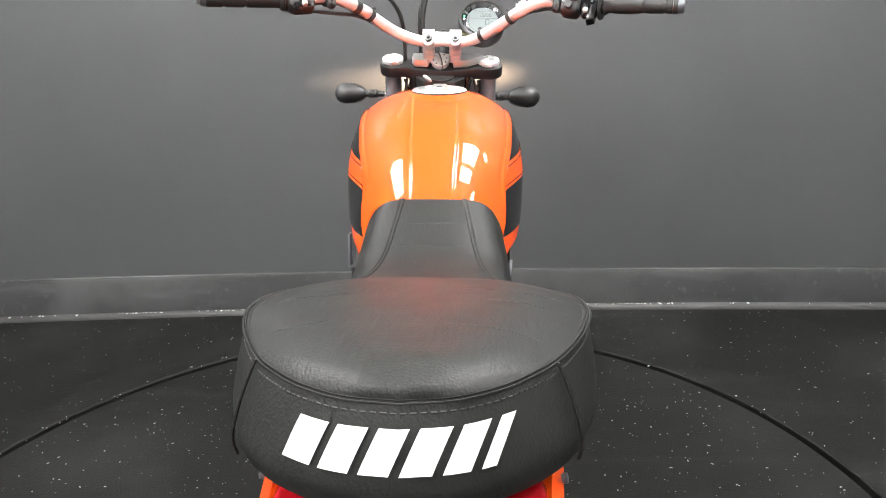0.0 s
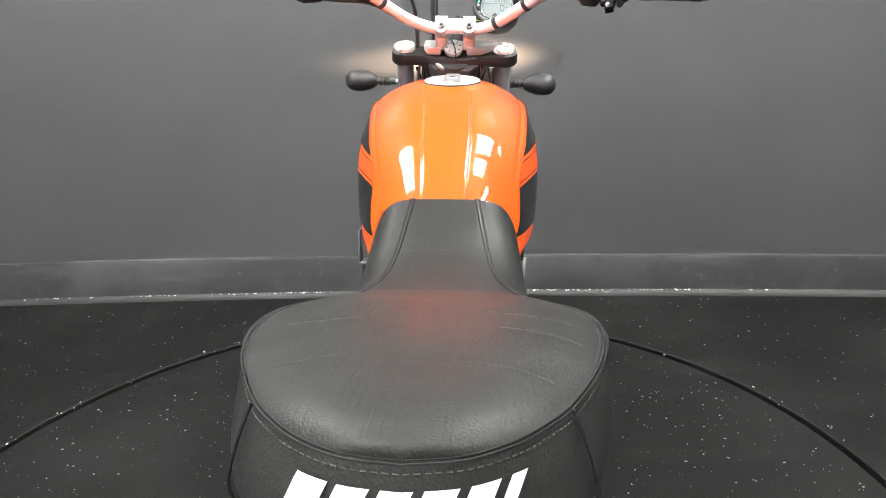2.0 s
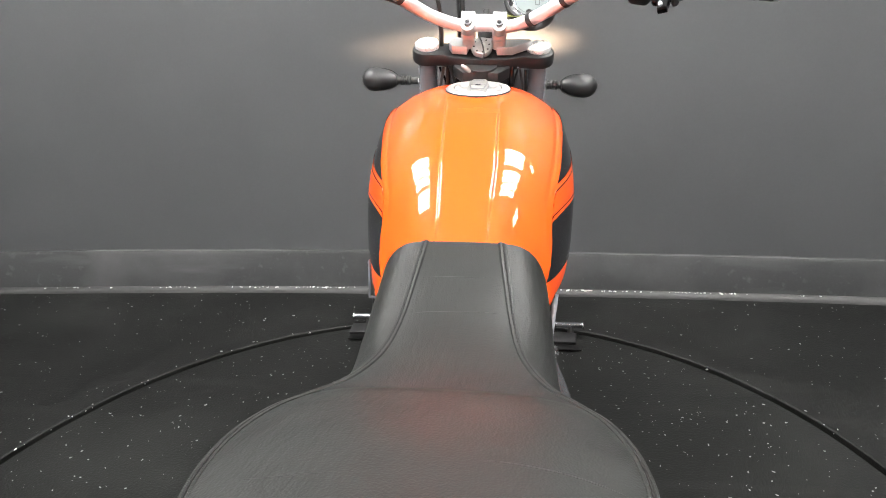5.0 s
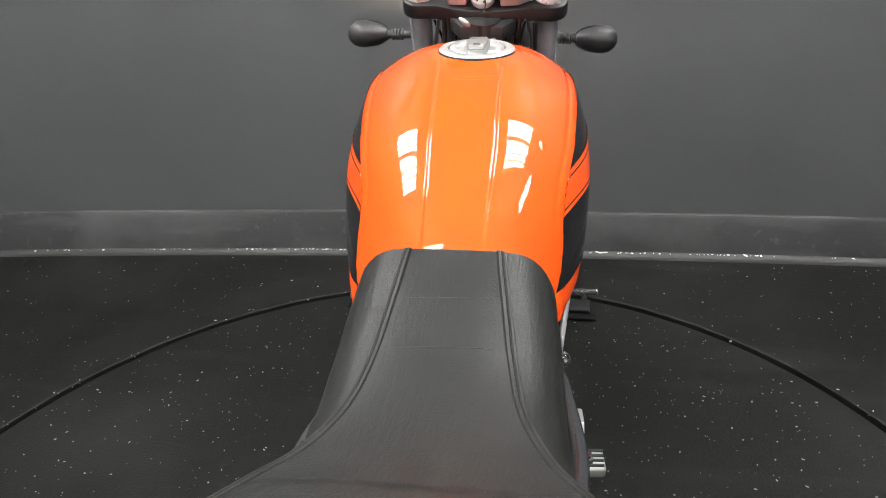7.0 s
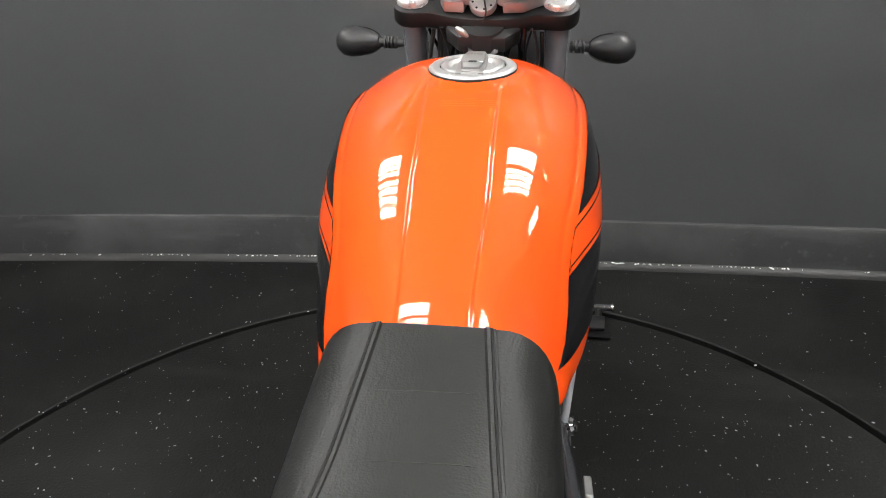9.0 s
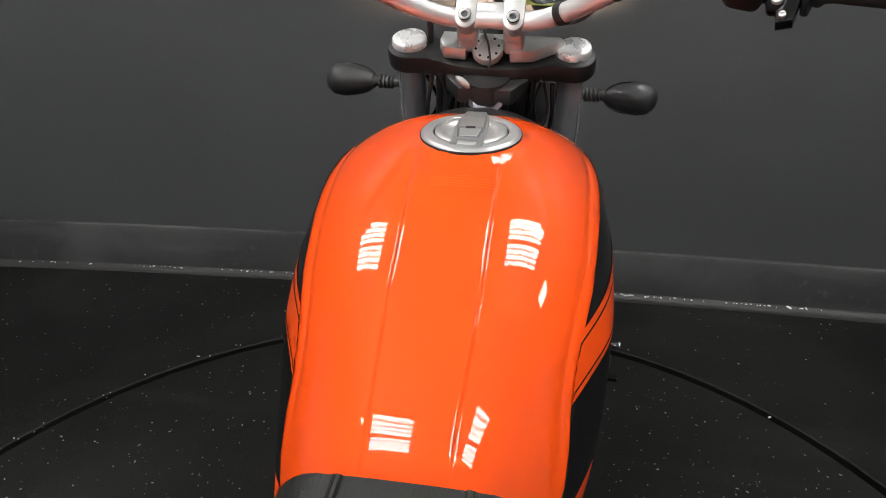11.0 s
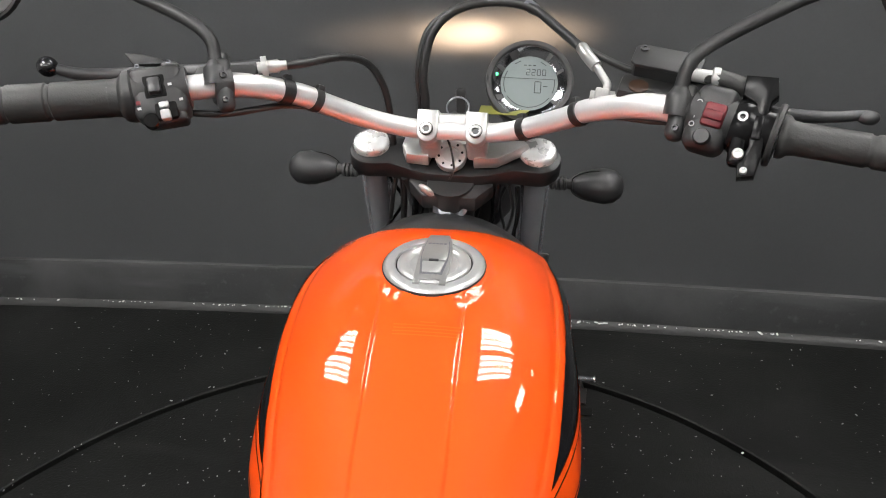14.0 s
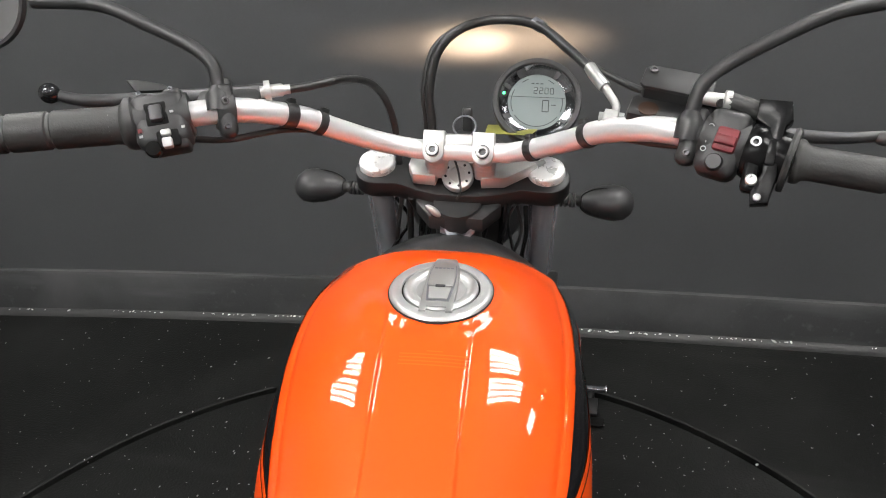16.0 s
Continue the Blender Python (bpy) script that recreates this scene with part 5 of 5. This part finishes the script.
def build_wheel(r, w, turn):
    m = Matrix.Translation((turn[0], turn[1], r)) @ pose(0, 0, 0, 0, 0, turn[2]) @ pose(0, 0, 0, 0, 90, 0)
    bm = bmesh.new()
    prof = []
    for k in range(17):
        a = math.pi * k / 16
        prof.append((r - 0.075 + 0.075 * math.sin(a) ** 0.8, -w * math.cos(a)))
    lathe(bm, prof, 56, m)
    wh = part("wheel", bm, M_TYRE, bike, "black tyre with block tread")
    bm = bmesh.new()
    q = r - 0.072
    lathe(bm, [(q - 0.018, -w * 0.8), (q, -w), (q + 0.006, -w), (q - 0.002, -w * 0.6), (q - 0.006, 0), (q - 0.002, w * 0.6), (q + 0.006, w), (q, w), (q - 0.018, w * 0.8)], 56, m)
    part("rim", bm, M_PLASTIC, wh, "black cast rim")
    bm = bmesh.new()
    lathe(bm, [(0, -0.06), (0.02, -0.06), (0.035, -0.04), (0.035, 0.04), (0.02, 0.06), (0, 0.06)], 24, m)
    for k in range(10):
        a = 2 * math.pi * k / 10
        tube(bm, [m @ V(0.03 * math.cos(a), 0.03 * math.sin(a), 0), m @ V((q - 0.008) * math.cos(a), (q - 0.008) * math.sin(a), 0)], 0.011, 8)
    part("spokes", bm, M_PLASTIC, wh, "ten black cast spokes")


axle = FORE @ L2W(0, 0.335, 0.315)
PLACE[0] = Matrix()
build_wheel(0.315, 0.055, (axle.x, axle.y, 6))
PLACE[0] = CHASSIS
build_wheel(0.315, 0.08, (0, 1.12, 0))


def build_underside():
    # engine and frame, dark mass below the tank
    bm = bmesh.new()
    block(bm, (0.26, 0.40, 0.30), pose(0, 1.78, 0.40), 0.04, 3)
    eng = part("engine", bm, M_ENGINE, bike, "black engine block")
    for k in range(6):
        bm = bmesh.new()
        block(bm, (0.20, 0.19, 0.008), pose(0, 2.02, 0.40 + 0.022 * k, 25), 0.003)
        part("cooling_fin", bm, M_ENGINE, eng)
    bm = bmesh.new()
    block(bm, (0.16, 0.34, 0.12), pose(0, 1.80, 0.60), 0.03, 3)
    part("airbox", bm, M_PLASTIC, bike)
    for sx in (-1, 1):
        bm = bmesh.new()
        tube(bm, spline([(sx * 0.03, 2.17, 0.86), (sx * 0.09, 2.02, 0.70), (sx * 0.108, 1.86, 0.60), (sx * 0.117, 1.74, 0.622), (sx * 0.122, 1.65, 0.645), (sx * 0.1235, 1.59, 0.66), (sx * 0.120, 1.53, 0.672), (sx * 0.100, 1.38, 0.700), (sx * 0.085, 1.16, 0.730)], 8), 0.0090, 14)
        part("frame_tube", bm, M_FRAME, bike, "dark grey steel frame tube")
        bm = bmesh.new()
        block(bm, (0.035, 0.60, 0.05), pose(sx * 0.11, 1.40, 0.33, -3), 0.012)
        part("swingarm", bm, M_ENGINE, bike)
        # footrest: cast bracket, bolt and rubber-topped peg
        bm = bmesh.new()
        prism(bm, [(-0.055, 0.0), (-0.010, -0.012), (0.045, 0.0), (0.070, 0.060), (0.050, 0.120), (0.010, 0.130), (-0.040, 0.090)], -0.005, 0.005, pose(sx * 0.150, 1.830, 0.365, 90, 0, 90), 0.002)
        br = part("footrest_bracket", bm, M_CAST, bike, "cast silver footrest bracket")
        bm = bmesh.new()
        lathe(bm, [(0.0075, -0.004), (0.0075, 0.004), (0.0055, 0.006), (0.0030, 0.006), (0.0030, 0.003), (0, 0.003)], 16, frame_of((sx * 0.157, 1.789, 0.480), (sx, 0, 0.2), (0, 0, 1)))
        part("bracket_bolt", bm, M_CHROME, br)
        bm = bmesh.new()
        block(bm, (0.034, 0.040, 0.020), pose(sx * 0.176, 1.885, 0.385, 0, 0, sx * 4), 0.006, 3)
        part("footpeg", bm, M_CAST, br, "cast metal footpeg")
        for k in range(4):
            bm = bmesh.new()
            block(bm, (0.026, 0.004, 0.004), pose(sx * 0.178, 1.870 + 0.010 * k, 0.396, 0, 0, sx * 4), 0.001)
            part("peg_rib", bm, M_RUBBER, br, "black rubber rib")
    for sx in (-1, 1):
        bm = bmesh.new()
        tube(bm, [(sx * 0.1250, 1.872, 0.668), (sx * 0.1205, 1.852, 0.632), (sx * 0.1165, 1.835, 0.602)], 0.0044, 10)
        st = part("side_strut", bm, M_STRUT, bike, "pale satin strut below the tank")
        bm = bmesh.new()
        block(bm, (0.010, 0.030, 0.060), pose(sx * 0.1190, 1.872, 0.690, 20), 0.003)
        part("strut_mount", bm, M_BLACKP, st, "black strut mount")
        bm = bmesh.new()
        lathe(bm, [(0.010, -0.008), (0.010, 0.004), (0.007, 0.007), (0.004, 0.007), (0.004, 0.003), (0, 0.003)], 16, frame_of((sx * 0.1230, 1.843, 0.589), (sx, -0.2, 0.5), (0, 0, 1)))
        part("strut_bolt", bm, M_CHROME, st, "bright socket bolt")
    bm = bmesh.new()
    for x in (-0.1465, -0.1330):
        block(bm, (0.0035, 0.024, 0.056), pose(x, 1.870, 0.686, -6), 0.001)
    block(bm, (0.0170, 0.024, 0.004), pose(-0.1398, 1.867, 0.659, -6), 0.001)
    br = part("side_bracket", bm, M_STEEL, bike, "grey steel bracket below the tank")
    bm = bmesh.new()
    block(bm, (0.012, 0.020, 0.034), pose(-0.1395, 1.872, 0.638, -6), 0.003)
    part("bracket_rubber", bm, M_BLACKP, br, "black rubber block under the bracket")
    # tail: orange under-seat panels, lamp, screws
    for sx in (-1, 1):
        bm = bmesh.new()
        rows = []
        for i in range(7):
            s = i / 6
            y = 1.056 + 0.16 * s
            rows.append([(0.015 + sx * (d + 0.02 * s), y + dy, z) for d, dy, z in ((0.080, 0.024, 0.763), (0.085, 0.018, 0.766), (0.093, 0.020, 0.759), (0.088, 0.020, 0.737), (0.076, 0.020, 0.705))])
        grid(bm, rows)
        pn = part("tail_panel", bm, M_ORANGE, bike, "orange tail side panel")
        bm = bmesh.new()
        lathe(bm, [(0.0034, 0), (0.0034, 0.003), (0, 0.004)], 12, frame_of((0.015 + sx * 0.096, 1.108, 0.764), (sx, -0.3, 0.3), (0, 0, 1)))
        part("panel_screw", bm, M_STEEL, pn)
    bm = bmesh.new()
    block(bm, (0.172, 0.05, 0.034), pose(0.015, 1.084, 0.752), 0.010, 3)
    part("tail_lamp", bm, M_REDLENS, bike, "red tail lamp below the seat")
    bm = bmesh.new()
    block(bm, (0.16, 0.42, 0.05), pose(0.008, 1.32, 0.742), 0.015)
    part("seat_base", bm, M_PLASTIC, bike, "black under-seat tray")
    bm = bmesh.new()
    tube(bm, spline([(-0.10, 1.62, 0.30), (-0.17, 1.60, 0.14), (-0.24, 1.58, 0.006)], 4), 0.011, 10)
    part("side_stand", bm, M_ENGINE, bike, "black side stand")


build_underside()
PLACE[0] = Matrix()


def build_floor_tabs():
    """Two small hold-down plates with a chromed bar at the turntable's edge."""
    tab = thing("floor_bracket", "small dark hold-down plate with a chromed bar on the floor", "bracket", "floor brackets")
    bm = bmesh.new()
    block(bm, (0.075, 0.065, 0.008), pose(-0.012, -0.042, 0.004), 0.002)
    part("plate", bm, M_BLACKP, tab, "worn dark steel plate")
    bm = bmesh.new()
    block(bm, (0.09, 0.030, 0.004), pose(0.0, -0.100, 0.002), 0.001)
    part("foot_strip", bm, M_GAP, tab, "black strip before the plate")
    bm = bmesh.new()
    tube(bm, [(-0.048, 0.0, 0.030), (0.048, 0.0, 0.030)], 0.0095, 14)
    part("bar", bm, M_FRAME, tab, "dark polished bar")
    for x in (-0.046, 0.046):
        bm = bmesh.new()
        lathe(bm, [(0.0092, -0.002), (0.0125, -0.002), (0.0130, 0.0), (0.0125, 0.002), (0.0092, 0.002)], 16, pose(x, 0, 0.030, 0, 90 - 200 * x, 0))
        part("bar_ring", bm, M_CHROME, tab, "bright ring at the bar's end")
    bm = bmesh.new()
    tube(bm, [(0.006, -0.004, 0.0), (0.006, -0.004, 0.012), (0.006, -0.002, 0.028)], lambda u: 0.011 - 0.003 * u, 12)
    part("pivot", bm, M_PLASTIC, tab, "black pivot under the bar")
    tab.matrix_basis = pose(0.152, 3.03, 0.0, 0, 0, -2)
    copy_thing(tab, pose(-0.528, 3.05, 0.0, 0, 0, 4))


build_floor_tabs()
build_grit()
